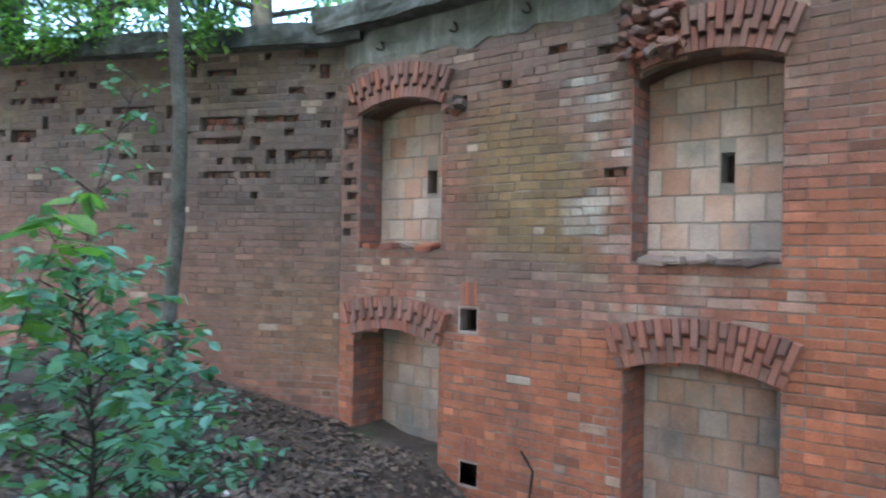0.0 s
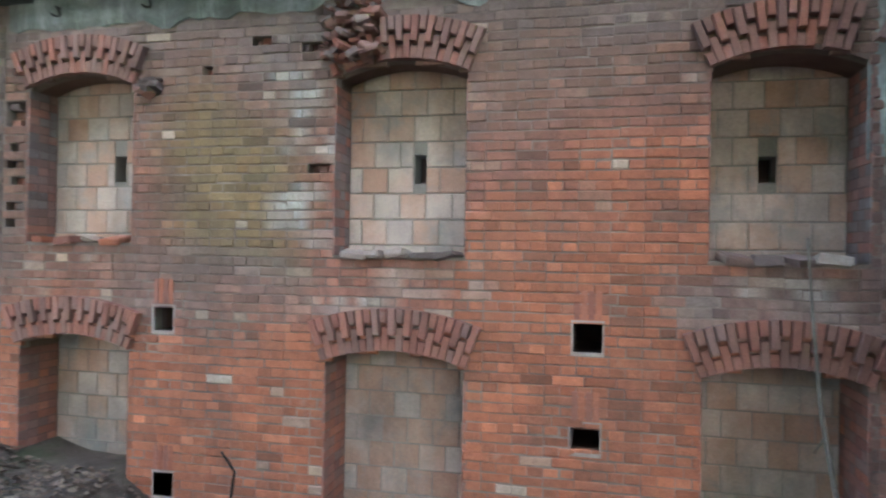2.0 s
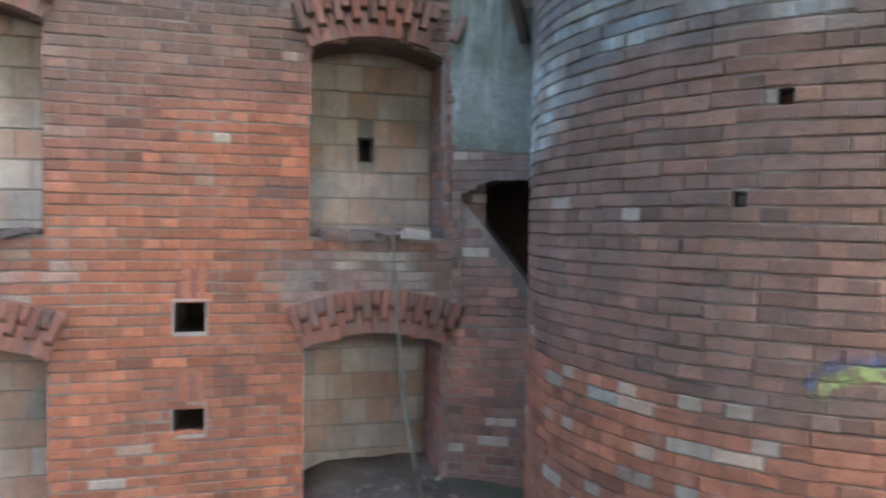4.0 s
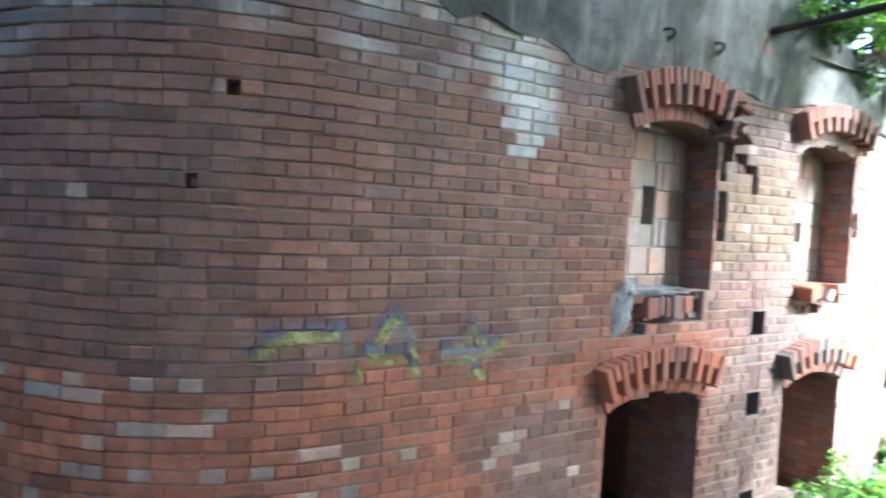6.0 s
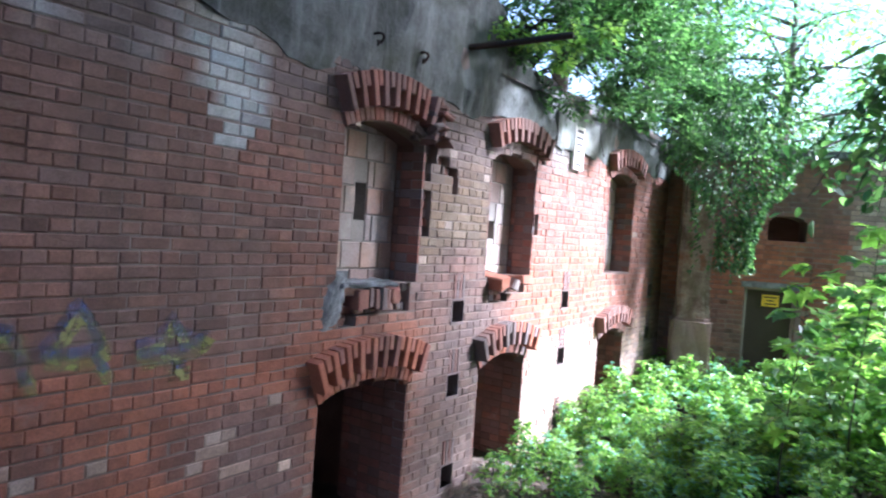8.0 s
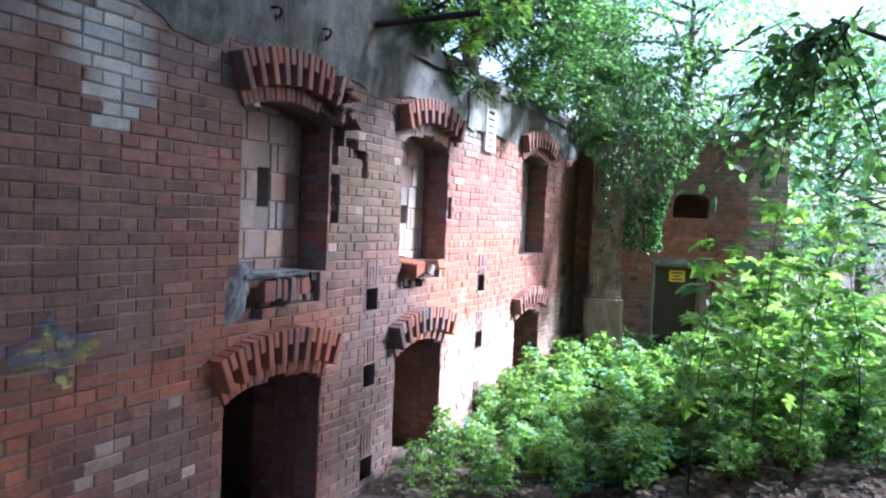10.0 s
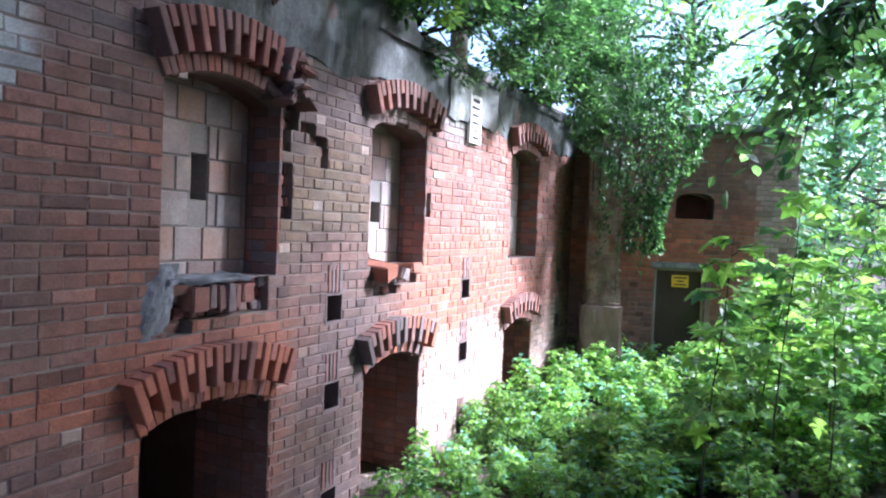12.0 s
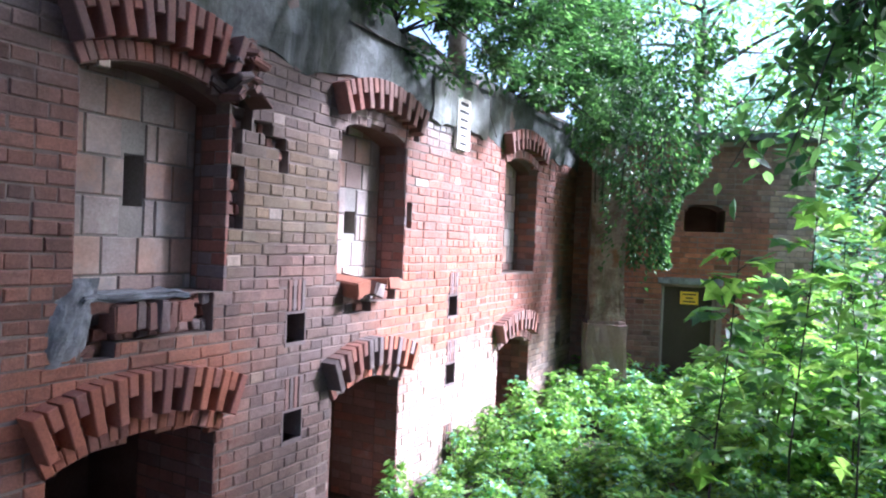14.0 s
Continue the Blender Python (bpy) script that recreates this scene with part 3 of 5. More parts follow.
C_RED, C_ORANGE, C_BROWN, C_GREY = (0.265, 0.112, 0.076), (0.35, 0.123, 0.063), (0.197, 0.112, 0.083), (0.17, 0.128, 0.115)
C_PALE, C_WHITE, C_MOSS, C_DARK = (0.42, 0.335, 0.27), (0.50, 0.53, 0.51), (0.185, 0.135, 0.062), (0.085, 0.062, 0.055)


def step(v, a, b):
    t = min(max((v - a) / (b - a), 0.0), 1.0)
    return t * t * (3 - 2 * t)


def inside(v, a, b, soft):
    return step(v, a - soft, a + soft) * (1 - step(v, b - soft, b + soft))


def mix(a, b, w):
    return tuple(x + (y - x) * w for x, y in zip(a, b))


def blotch(s, z, k, seed, lo, hi):
    """Uneven patches between 0 and 1."""
    return step(fbm(s, z, k, seed), lo, hi)


def f1_tint(s, z):
    f = fbm(s, z, 0.9, 1.0) * 0.35
    c = mix(C_RED, C_BROWN, max(step(z + f, 2.3, 3.3), 0.8 * (1 - step(s + f, -3.3, -2.7)) * step(z, 0.6, 1.3)))
    c = mix(c, C_ORANGE, step(1.15 + 1.15 * step(s, -0.2, 0.4) - z - f * 1.4, -0.35, 0.35))
    c = mix(c, C_MOSS, 0.85 * inside(s + f * 0.6, -2.75, -1.3, 0.3) * inside(z + f, 1.55, 3.1, 0.3))
    c = mix(c, C_GREY, 0.85 * step(z + f, 3.3, 3.75))
    c = mix(c, mix(C_PALE, C_WHITE, 0.6), 0.9 * inside(s + f * 0.4, -1.6, -1.08, 0.12) * inside(z + f, 1.75, 3.7, 0.3) * blotch(s, z, 2.6, 9.0, -0.1, 0.5))
    c = mix(c, C_GREY, 0.8 * step(s + f, 1.7, 2.1) * inside(z + f * 0.6, 1.12, 1.75, 0.12))
    c = mix(c, mix(C_PALE, C_WHITE, 0.5), 0.85 * inside(z + f * 0.5, 1.28, 1.58, 0.1) * (inside(s, -1.25, 0.25, 0.2) + 0.8 * step(s, 1.6, 2.1)) * blotch(s, z, 3.0, 3.0, -0.2, 0.5))
    c = mix(c, C_GREY, 0.55 * inside(z + f * 0.5, 1.05, 1.75, 0.12) * inside(s, -3.2, -1.3, 0.3))
    c = mix(c, C_PALE, 0.5 * blotch(s, z, 3.4, 12.0, 0.55, 0.9) * step(z, 0.6, 1.2))
    c = mix(c, mix(C_GREY, C_BROWN, 0.5), 0.85 * step(s, 2.95, 3.15))
    return mix(c, C_DARK, 0.6 * blotch(s, z, 1.3, 14.0, 0.4, 0.9))


def f0_tint(s, z):
    f = fbm(s, z, 0.7, 5.0) * 0.5
    c = mix(C_BROWN, C_RED, 0.7 * (1 - step(z + f, 0.4, 1.5)))
    c = mix(c, C_GREY, step(z + f, 1.9, 2.9))
    c = mix(c, C_MOSS, 0.5 * step(z + f, 2.6, 3.6) * blotch(s, z, 1.5, 6.0, -0.3, 0.4))
    c = mix(c, C_MOSS, 0.35 * step(s, 6.8, 8.6) * inside(z, 0.2, 1.4, 0.4))
    return mix(c, C_DARK, 0.75 * blotch(s, z, 1.1, 8.0, -0.25, 0.5) * step(z, 1.6, 2.8))


def f2_tint(s, z):
    f = fbm(s, z, 0.8, 2.0) * 0.4
    c = mix(C_BROWN, C_RED, 0.45 * blotch(s, z, 0.6, 3.0, -0.3, 0.6))
    c = mix(c, C_ORANGE, 0.8 * (1 - step(z - f * 0.5, 0.75, 1.02)) * (1 - step(s, 8.2, 9.0)))
    c = mix(c, C_GREY, 0.75 * inside(s, 6.2, 7.2, 0.3) * (1 - step(z, 0.45, 0.8)))
    # lime drips on the rounded corner and under the cement band
    drip = step(z + f * 1.0 + 0.35 * fbm(s, 0.0, 3.5, 9.0), 2.0 + (s - 2.4) * 0.6, 2.45 + (s - 2.4) * 0.6) * (1 - step(s, 3.9, 4.6))
    c = mix(c, mix(C_GREY, C_WHITE, blotch(s, z * 0.35, 4.5, 17.0, -0.6, 0.2)), 0.92 * drip)
    c = mix(c, mix(C_GREY, C_WHITE, 0.8 * blotch(s, z, 2.0, 19.0, -0.1, 0.35)), 0.85 * step(z + f * 0.9, 2.72, 3.0) * (1 - step(s, 6.8, 7.2)))
    c = mix(c, C_GREY, 0.85 * step(s, 6.3, 6.6) * step(z + f * 0.6, 2.45, 2.8))
    # lower masonry of the long front: orange, then paler towards the foot
    c = mix(c, C_RED, step(s, 10.2, 10.8))
    c = mix(c, C_ORANGE, 0.75 * inside(s + f, 10.3, 13.2, 0.4) * inside(z + f, 0.55, 1.75, 0.3))
    c = mix(c, C_PALE, 0.75 * step(s + f, 10.0, 10.8) * (1 - step(z + f * 0.7, 0.35, 0.75)))
    c = mix(c, C_WHITE, 0.8 * inside(s + f, 10.75, 11.8, 0.15) * step(z + f * 0.6, 2.55, 2.85))
    # blue-grey soot round the pier between the first two windows
    pier = inside(s + f * 0.5, 8.35, 9.75, 0.2)
    c = mix(c, C_GREY, 0.75 * pier * (1 - 0.6 * inside(z + f, 0.95, 1.5, 0.25)))
    c = mix(c, C_MOSS, 0.55 * pier * inside(z + f, 1.6, 2.4, 0.25))
    c = mix(c, C_ORANGE, 0.6 * inside(s, 7.0, 8.6, 0.25) * inside(z + f, 0.55, 1.2, 0.2))
    # the whitewashed wedge
    tip = z - 2.2
    if tip > -0.1:
        e = 0.05 * fbm(s, z, 6.0, 21.0)
        w = step(s + e, 6.32 - tip * 0.58, 6.39 - tip * 0.58) * (1 - step(s + e, 6.34 + min(max(tip, 0) * 0.8, 0.17), 6.39 + min(max(tip, 0) * 0.8, 0.17)))
        c = mix(c, C_WHITE, 0.95 * w * step(tip + e, -0.02, 0.06) * (1 - 0.6 * step(z, 2.85, 3.05)))
    return mix(c, C_DARK, 0.5 * blotch(s, z, 1.2, 24.0, 0.35, 0.9))


def recess_tint(s, z):
    f = fbm(s, z, 1.5, 2.0) * 0.3
    c = mix(C_BROWN, C_RED, blotch(s, z, 1.5, 3.0, -0.3, 0.5))
    c = mix(c, C_GREY, 0.7 * step(z + f, 1.0, 1.7))
    return mix(c, mix(C_MOSS, C_WHITE, blotch(s, z * 0.3, 4.0, 5.0, -0.2, 0.5)), 0.8 * step(z + f, 2.3, 2.6))


def end_tint(s, z):
    f = fbm(s, z, 0.8, 2.0) * 0.4
    c = mix(C_RED, C_ORANGE, inside(z + f, 0.9, 1.9, 0.3))
    c = mix(c, C_BROWN, 0.7 * step(z + f, 2.0, 2.6))
    c = mix(c, C_GREY, 0.5 * (1 - step(z + f, 0.4, 0.9)))
    # Sunlight on the right-hand strip, painted as a paler brick tone.
    return mix(c, C_PALE, 0.85 * step(s + f * 0.6, 2.1, 2.5))


def snap(s0, s1, z0, z1, base):
    """A pit in the brickwork, on whole courses."""
    a, b = round((z0 - base) / COURSE), round((z1 - base) / COURSE)
    return Hole(s0, s1, base + a * COURSE, base + max(b, a + 1) * COURSE)


rp = random.Random(15)
F2_PITS = [snap(*v, -1.3) for v in ((8.42, 8.60, 2.42, 2.72), (8.42, 8.52, 2.27, 2.42), (8.42, 8.55, 1.78, 2.17), (8.62, 8.80, 2.44, 2.52), (8.72, 8.95, 2.36, 2.44), (8.88, 8.98, 2.2, 2.36),
                                    (7.42, 7.62, 1.05, 1.28), (7.62, 8.32, 1.13, 1.36), (9.7, 10.1, 1.13, 1.2), (9.95, 10.5, 1.22, 1.36), (10.64, 10.74, 1.85, 2.08), (10.72, 10.82, 2.66, 2.74), (4.40, 4.47, 2.44, 2.5), (4.2, 4.27, 1.9, 1.97))]
F1_PITS = [snap(*v, -0.9) for v in ((-1.34, -1.12, 2.42, 2.54), (-3.08, -2.82, 3.16, 3.3), (-4.58, -4.34, 2.9, 3.2), (-4.56, -4.36, 2.1, 2.2), (-1.42, -1.1, 3.5, 3.62))]
F1_PITS += [snap(s0, s0 + rp.uniform(0.1, 0.2), z0, z0 + 0.07, -0.9) for s0, z0 in ((-4.55, 2.5), (-4.52, 2.7), (-4.5, 2.32), (-4.56, 1.9), (-4.5, 3.4), (-2.4, 3.3), (-1.9, 3.6))]
F0_PITS = []
while len(F0_PITS) < 70:
    s0, z0 = 9 - rp.random() ** 1.6 * 8.5, 2.2 + rp.random() ** 0.8 * 1.85
    if z0 < 2.2 + (9 - s0) * 0.12:
        continue
    h = snap(s0, s0 + rp.choice((0.09, 0.12, 0.13, 0.2, 0.26, 0.4, 0.6)), z0, z0 + rp.choice((0.07, 0.07, 0.07, 0.15)), -0.8)
    if h.s1 < 8.98 and not any(h.s0 < q.s1 + 0.03 and q.s0 < h.s1 + 0.03 and h.z0 < q.z1 + 0.01 and q.z0 < h.z1 + 0.01 for q in F0_PITS):
        F0_PITS.append(h)


wall_1 = wall("wall_north", "weathered red brick fort front with bricked-up windows", F1_LINE, -4.6, 3.5, -0.9, 4.3, [W1, D1, W2, D2, W3, D3] + F1_SQ, 0.75,
              f1_tint, lambda s, z: 0.05 < s < 2.0 and z > 0.35, 3.9, pits=F1_PITS)
wall_2 = wall("wall_east", "long red brick fort front with a rounded corner", f2_line, 1.6, 18.2, -1.3, 3.58, [W4, D4, W5, D5, W6, D6, W7, D7] + F2_SQ, 0.75,
              f2_tint, lambda s, z: 4.6 < s < 6.6 and z > 0.5, 3.6, None, lambda s, z: s > 5.9 and z > 3.06, pits=F2_PITS)
wall_0 = wall("wall_west", "crumbling dark brick wall with missing bricks", F0_LINE, 0.0, 9.0, -0.8, 4.3, [], 0.75,
              f0_tint, lambda s, z: 7.4 < s < 9.0 and 1.2 < z < 3.0, 4.1, pits=F0_PITS)
wall_r = wall("wall_recess", "narrow recess wall of grimy brick with an arched embrasure", RET_LINE, 0.0, 2.2, -0.8, 4.2, [NICHE], 0.6,
              recess_tint,
              lambda s, z: s < 1.0 and 0.2 < z < 2.3, 4.15)

closet(RET_LINE, NICHE, wall_r, 0.6, 1.2, 1.0)
# the sloping cheek inside the embrasure
bm = bmesh.new()
vs = [bm.verts.new(at(RET_LINE, s, d, z)) for s, z in ((0.08, 0.95), (0.95, 0.95), (0.08, 2.03)) for d in (-0.03, -0.6)]
for f in ((0, 2, 4), (1, 5, 3), (0, 1, 3, 2), (2, 3, 5, 4), (4, 5, 1, 0)):
    bm.faces.new([vs[i] for i in f])
part("embrasure_cheek", bm, MORTAR, wall_r)
facing("cheek_brickwork", RET_LINE, [(s, z, w, -0.014 + d) for s, z, w, d in lay(RET_LINE, 0.085, 0.94, 0.96, 2.03, []) if z < 1.98 - (s + w / 2 - 0.08) * 1.24], recess_tint, wall_r, lambda s, z: False)


# Dark-coloured box added behind a slit or loophole to blacken it.
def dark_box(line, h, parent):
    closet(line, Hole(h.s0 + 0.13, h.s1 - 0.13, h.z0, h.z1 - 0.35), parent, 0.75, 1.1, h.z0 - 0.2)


HOOD_RED = [RED, RED, BROWN]
HOOD_DARK = [BROWN, RED, BROWN]
HOOD_ORANGE = [ORANGE, RED, ORANGE]
for h, sl in ((W1, F1_SLIT[0]), (W2, F1_SLIT[1]), (W3, F1_SLIT[2])):
    deep = 0.5 if h is W3 else 0.36
    infill(wall_1, F1_LINE, h, deep, sl)
    jamb_bricks(wall_1, F1_LINE, h, deep, lambda z: rnd.choice((0, 2, 3)))
    dark_box(F1_LINE, Hole(sl[0] - 0.13, sl[1] + 0.13, sl[2], sl[3] + 0.4), wall_1)
for h in (D1, D2, D3):
    deep = 0.62 if h is D3 else 0.5
    infill(wall_1, F1_LINE, h, deep, None, bh=0.235, z0=-0.6)
    jamb_bricks(wall_1, F1_LINE, h, deep, lambda z: rnd.choice((0, 1, 0, 2)))
arch(wall_1, F1_LINE, W1, HOOD_DARK, out=0.085, fill=True)
arch(wall_1, F1_LINE, W2, HOOD_DARK, drop=lambda s, k: s < -0.62 and rnd.random() < (0.75 if k != "ring" else 0.4), out=0.085, fill=True)
arch(wall_1, F1_LINE, W3, HOOD_DARK, drop=lambda s, k: rnd.random() < 0.3 and s > 2.7, out=0.085, fill=True)
arch(wall_1, F1_LINE, D1, HOOD_RED, out=0.085, fill=True)
arch(wall_1, F1_LINE, D2, HOOD_RED, out=0.085, fill=True)
arch(wall_1, F1_LINE, D3, [BROWN, RED, RED], out=0.085, fill=True)
for h in F1_SQ:
    dark_box(F1_LINE, h, wall_1)
for h, sl in ((W4, (7.87, 8.01, 1.88, 2.2)), (W5, (10.1, 10.26, 1.78, 1.98)), (W6, (13.4, 13.6, 1.9, 2.1)), (W7, None)):
    infill(wall_2, f2_line, h, 0.31, sl, mats=(BLOCK, PALE, BLOCK))
    jamb_bricks(wall_2, f2_line, h, 0.31, lambda z: rnd.choice((2, 3, 0)))
    if sl:
        dark_box(f2_line, Hole(sl[0] - 0.13, sl[1] + 0.13, sl[2], sl[3] + 0.4), wall_2)
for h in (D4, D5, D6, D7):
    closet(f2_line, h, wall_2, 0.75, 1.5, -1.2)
    jamb_bricks(wall_2, f2_line, h, 0.74, lambda z: rnd.choice((2, 0, 2)))
arch(wall_2, f2_line, W4, HOOD_DARK, drop=lambda s, k: s > 8.0 and rnd.random() < 0.35, teeth=0.15)
arch(wall_2, f2_line, W5, HOOD_DARK, drop=lambda s, k: k == "ring")
arch(wall_2, f2_line, W6, HOOD_DARK)
arch(wall_2, f2_line, W7, HOOD_DARK)
arch(wall_2, f2_line, D4, HOOD_ORANGE, teeth=0.14)
arch(wall_2, f2_line, D5, [ORANGE, BROWN, GREY, RED])
arch(wall_2, f2_line, D6, HOOD_DARK)
arch(wall_2, f2_line, D7, HOOD_DARK)
for h in F2_SQ:
    dark_box(f2_line, h, wall_2)


def vent_frame(line, h, parent):
    """Pale plaster edge round a square loophole, with its soldier-course head."""
    root = empty("loophole")
    root.parent = parent
    p, u, n = line(h.mid)
    m = Matrix((u, -n, Vector((0, 0, 1)))).transposed().to_4x4()
    base = Matrix.Translation(p) @ m
    w = (h.s1 - h.s0) / 2
    bm = bmesh.new()
    t = 0.016
    for lo, hi in (((-w - t, -0.004, h.z0 - 0.03), (w + t, 0.2, h.z0)), ((-w - t, -0.003, h.z0), (-w, 0.2, h.z1)), ((w, -0.003, h.z0), (w + t, 0.2, h.z1)), ((-w - t, -0.004, h.z1), (w + t, 0.2, h.z1 + t))):
        box(bm, lo, hi, base)
    part("plaster_edge", bm, PALE if line is F1_LINE else GREY, root)
    for k in range(4):
        bm = bmesh.new()
        x = -w + (k + 0.5) * 2 * w / 4
        box(bm, (x - w / 4 + 0.005, -0.006 - rnd.random() * 0.004, h.z1 + 0.022), (x + w / 4 - 0.005, 0.03, h.z1 + 0.255), base, 0.004)
        part("soldier_brick", bm, (ORANGE if k % 2 else RED) if line is F1_LINE else (GREY if k % 2 else BROWN), root)


for h in F1_SQ:
    vent_frame(F1_LINE, h, wall_1)
for h in F2_SQ:
    vent_frame(f2_line, h, wall_2)


# ---- cement bands, cornice and earth bank above the fronts ----
def band(name, label, line, s0, s1, bottom, top, depth, proud, mat, step=0.1, rough=0.012, kind="structure"):
    """A cement band with an uneven lower edge."""
    V, F = [], []
    n = int((s1 - s0) / step)
    rows = 7
    for i in range(n + 1):
        s = s0 + (s1 - s0) * i / n
        lo, hi = bottom(s), top(s)
        for k in range(rows):
            z = lo + (hi - lo) * k / (rows - 1)
            d = proud + rough * fbm(s, z, 3.0, 2.5) * 2
            V.append(at(line, s, d if k else d - 0.01, z))
        V.append(at(line, s, -depth, hi))
        V.append(at(line, s, -depth, lo))
    c = rows + 2
    for i in range(n):
        for k in range(c):
            a, b = i * c + k, i * c + (k + 1) % c
            F.append((a, a + c, b + c, b))
    F += [tuple(range(c - 1, -1, -1)), tuple(n * c + k for k in range(c))]
    ob = new(name, mesh_of(name, V, F, [mat]))
    tagged(ob, label, "wall top", kind=kind)
    return ob


def ragged(base, amp, k, seed):
    return lambda s: base + amp * fbm(s, 0.0, k, seed)


band("trim", "stained pale cement band under the cornice", F1_LINE, -4.55, 3.3, ragged(3.86, 0.16, 1.2, 1.0), lambda s: 4.22, 0.3, 0.014, RENDER_)
band("trim", "projecting mossy stone cornice", F1_LINE, -4.9, 3.6, lambda s: 4.22, lambda s: 4.5, 0.3, 0.28, CEMENT_DARK, rough=0.03)
band("trim", "projecting mossy stone cornice", F0_LINE, 0.0, 9.3, lambda s: 4.12, lambda s: 4.36, 0.3, 0.22, CEMENT_DARK, rough=0.03)
band("trim", "weathered cement band streaked white and green", f2_line, 1.8, 18.2, lambda s: 2.99 + 0.2 * fbm(s, 0, 0.9, 3.0) + 0.75 * min(max((5.7 - s) / 0.6, 0), 1), lambda s: 4.35 - 0.75 * min(max((s - 9.0) / 1.5, 0), 1) + 0.1 * fbm(s, 0, 0.6, 8), 0.3, 0.02, CEMENT_DARK, rough=0.02)
band("trim", "lime-white run-off stain on the cement band", f2_line, 11.0, 12.3, lambda s: 2.95 + 0.1 * fbm(s, 1, 2.0, 3.0), lambda s: 3.45 + 0.12 * fbm(s, 0, 2.0, 4), 0.05, 0.045, RENDER_, rough=0.006)
band("trim", "stained cement band over the recess", RET_LINE, -0.1, 2.2, ragged(2.42, 0.16, 2.0, 5.0), lambda s: 4.3, 0.3, 0.014, RENDER_)

# earth bank over the vaults
def bank(name, line, s0, s1, z0, rise, back):
    V, F = [], []
    n, m = int((s1 - s0) / 0.35), 16
    for i in range(n + 1):
        s = s0 + (s1 - s0) * i / n
        for k in range(m + 1):
            t = k / m
            p, u, nn = line(s)
            z = z0 + rise * min(t * 2.2, 1) + 0.14 * fbm(s, t * back, 0.9, 6.0)
            V.append(p - nn * (t * back - 0.05) + Vector((0, 0, z if k else z0 - 0.15)))
    c = m + 1
    F = [(i * c + k, (i + 1) * c + k, (i + 1) * c + k + 1, i * c + k + 1) for i in range(n) for k in range(m)]
    ob = new(name, mesh_of(name, V, F, [EARTH], smooth=True))
    tagged(ob, "earth bank covering the top of the fort", "ground", kind="structure")


bank("ground_bank", F1_LINE, -6.5, 3.6, 4.48, 1.2, 9)
bank("ground_bank", F0_LINE, -4, 9.3, 4.34, 0.9, 9)
bank("ground_bank", flat(F2_O, F2_U), 3.4, 10.0, 4.3, 1.3, 9)
bank("ground_bank", flat(F2_O, F2_U), 9.6, 19.5, 3.62, 2.0, 9)

# ---- broken brick sills ----
def rubble(name, label, line, s0, s1, z, depth, mats, n, big, seed):
    r = random.Random(seed)
    root = empty(name, Matrix.Translation(at(line, (s0 + s1) / 2, -depth / 2, z)))
    inv = root.matrix_basis.inverted()
    p, u, nn = line((s0 + s1) / 2)
    for k in range(n):
        bm = bmesh.new()
        s = s0 + (s1 - s0) * (k + 0.5) / n
        q = at(line, s, -depth * r.uniform(0.15, 0.5), z + big[2] / 2 * r.uniform(0.9, 1.1))
        m = inv @ Matrix.Translation(q) @ Matrix((u, -nn, Vector((0, 0, 1)))).transposed().to_4x4() @ Euler((r.gauss(0, 0.12), r.gauss(0, 0.1), r.gauss(0, 0.2))).to_matrix().to_4x4()
        sx, sy, sz = big[0] * r.uniform(0.7, 1.1), big[1] * r.uniform(0.8, 1.1), big[2] * r.uniform(0.75, 1.1)
        box(bm, (-sx / 2, -sy / 2, -sz / 2), (sx / 2, sy / 2, sz / 2), m, 0.012)
        for v in bm.verts:
            v.co += Vector((r.gauss(0, 1), r.gauss(0, 1), r.gauss(0, 1))) * 0.005
        part("brick_piece", bm, r.choice(mats), root)
    return tagged(root, label, "broken sill")


sill = empty("broken_sill", Matrix.Translation(f2_line(7.8)[0] + Vector((0, 0, 1.16))) @ Matrix((F2_U, -F2_N, Vector((0, 0, 1)))).transposed().to_4x4())
r9 = random.Random(9)
x = -0.22
for k, (w, mat) in enumerate(((0.14, RED), (0.075, GREY), (0.07, BROWN), (0.075, GREY), (0.065, BROWN), (0.11, RED))):
    bm = bmesh.new()
    box(bm, (x, -0.055 + r9.uniform(-0.01, 0.015), r9.uniform(-0.01, 0.02) + 0.03 * (k == 5)), (x + w - 0.006, 0.2, 0.165 + r9.uniform(-0.008, 0.008)), Matrix.Rotation(r9.gauss(0, 0.03), 4, "Y"), 0.008)
    for v in bm.verts:
        v.co += Vector((r9.gauss(0, 1), r9.gauss(0, 1), r9.gauss(0, 1))) * 0.003
    part("sill_brick", bm, mat, sill)
    x += w
bm = bmesh.new()
box(bm, (-0.40, -0.03, 0.175), (0.30, 0.30, 0.215), Matrix(), 0.012)
bmesh.ops.subdivide_edges(bm, edges=bm.edges, cuts=7, use_grid_fill=True)
for v in bm.verts:
    v.co += Vector((0.03 * fbm(v.co.y, v.co.z, 9, 3), 0.035 * fbm(v.co.x, v.co.z, 9, 4), 0.022 * fbm(v.co.x, v.co.y, 8, 5)))
part("cement_bed", bm, CEMENT_GREY, sill, "lumpy grey cement bed")
tagged(sill, "broken brick-on-edge sill bedded in lumpy grey cement", "broken sill")
rubble("broken_sill", "tilted broken brick slab on a window sill", f2_line, 9.65, 10.3, 1.28, 0.05, [PALE, ORANGE, PALE], 3, (0.24, 0.4, 0.12), 5)
rubble("broken_sill", "crumbled brick sill with loose bricks", F1_LINE, -4.2, -3.2, 1.77, 0.2, [RED, ORANGE, PALE], 4, (0.24, 0.3, 0.07), 7)
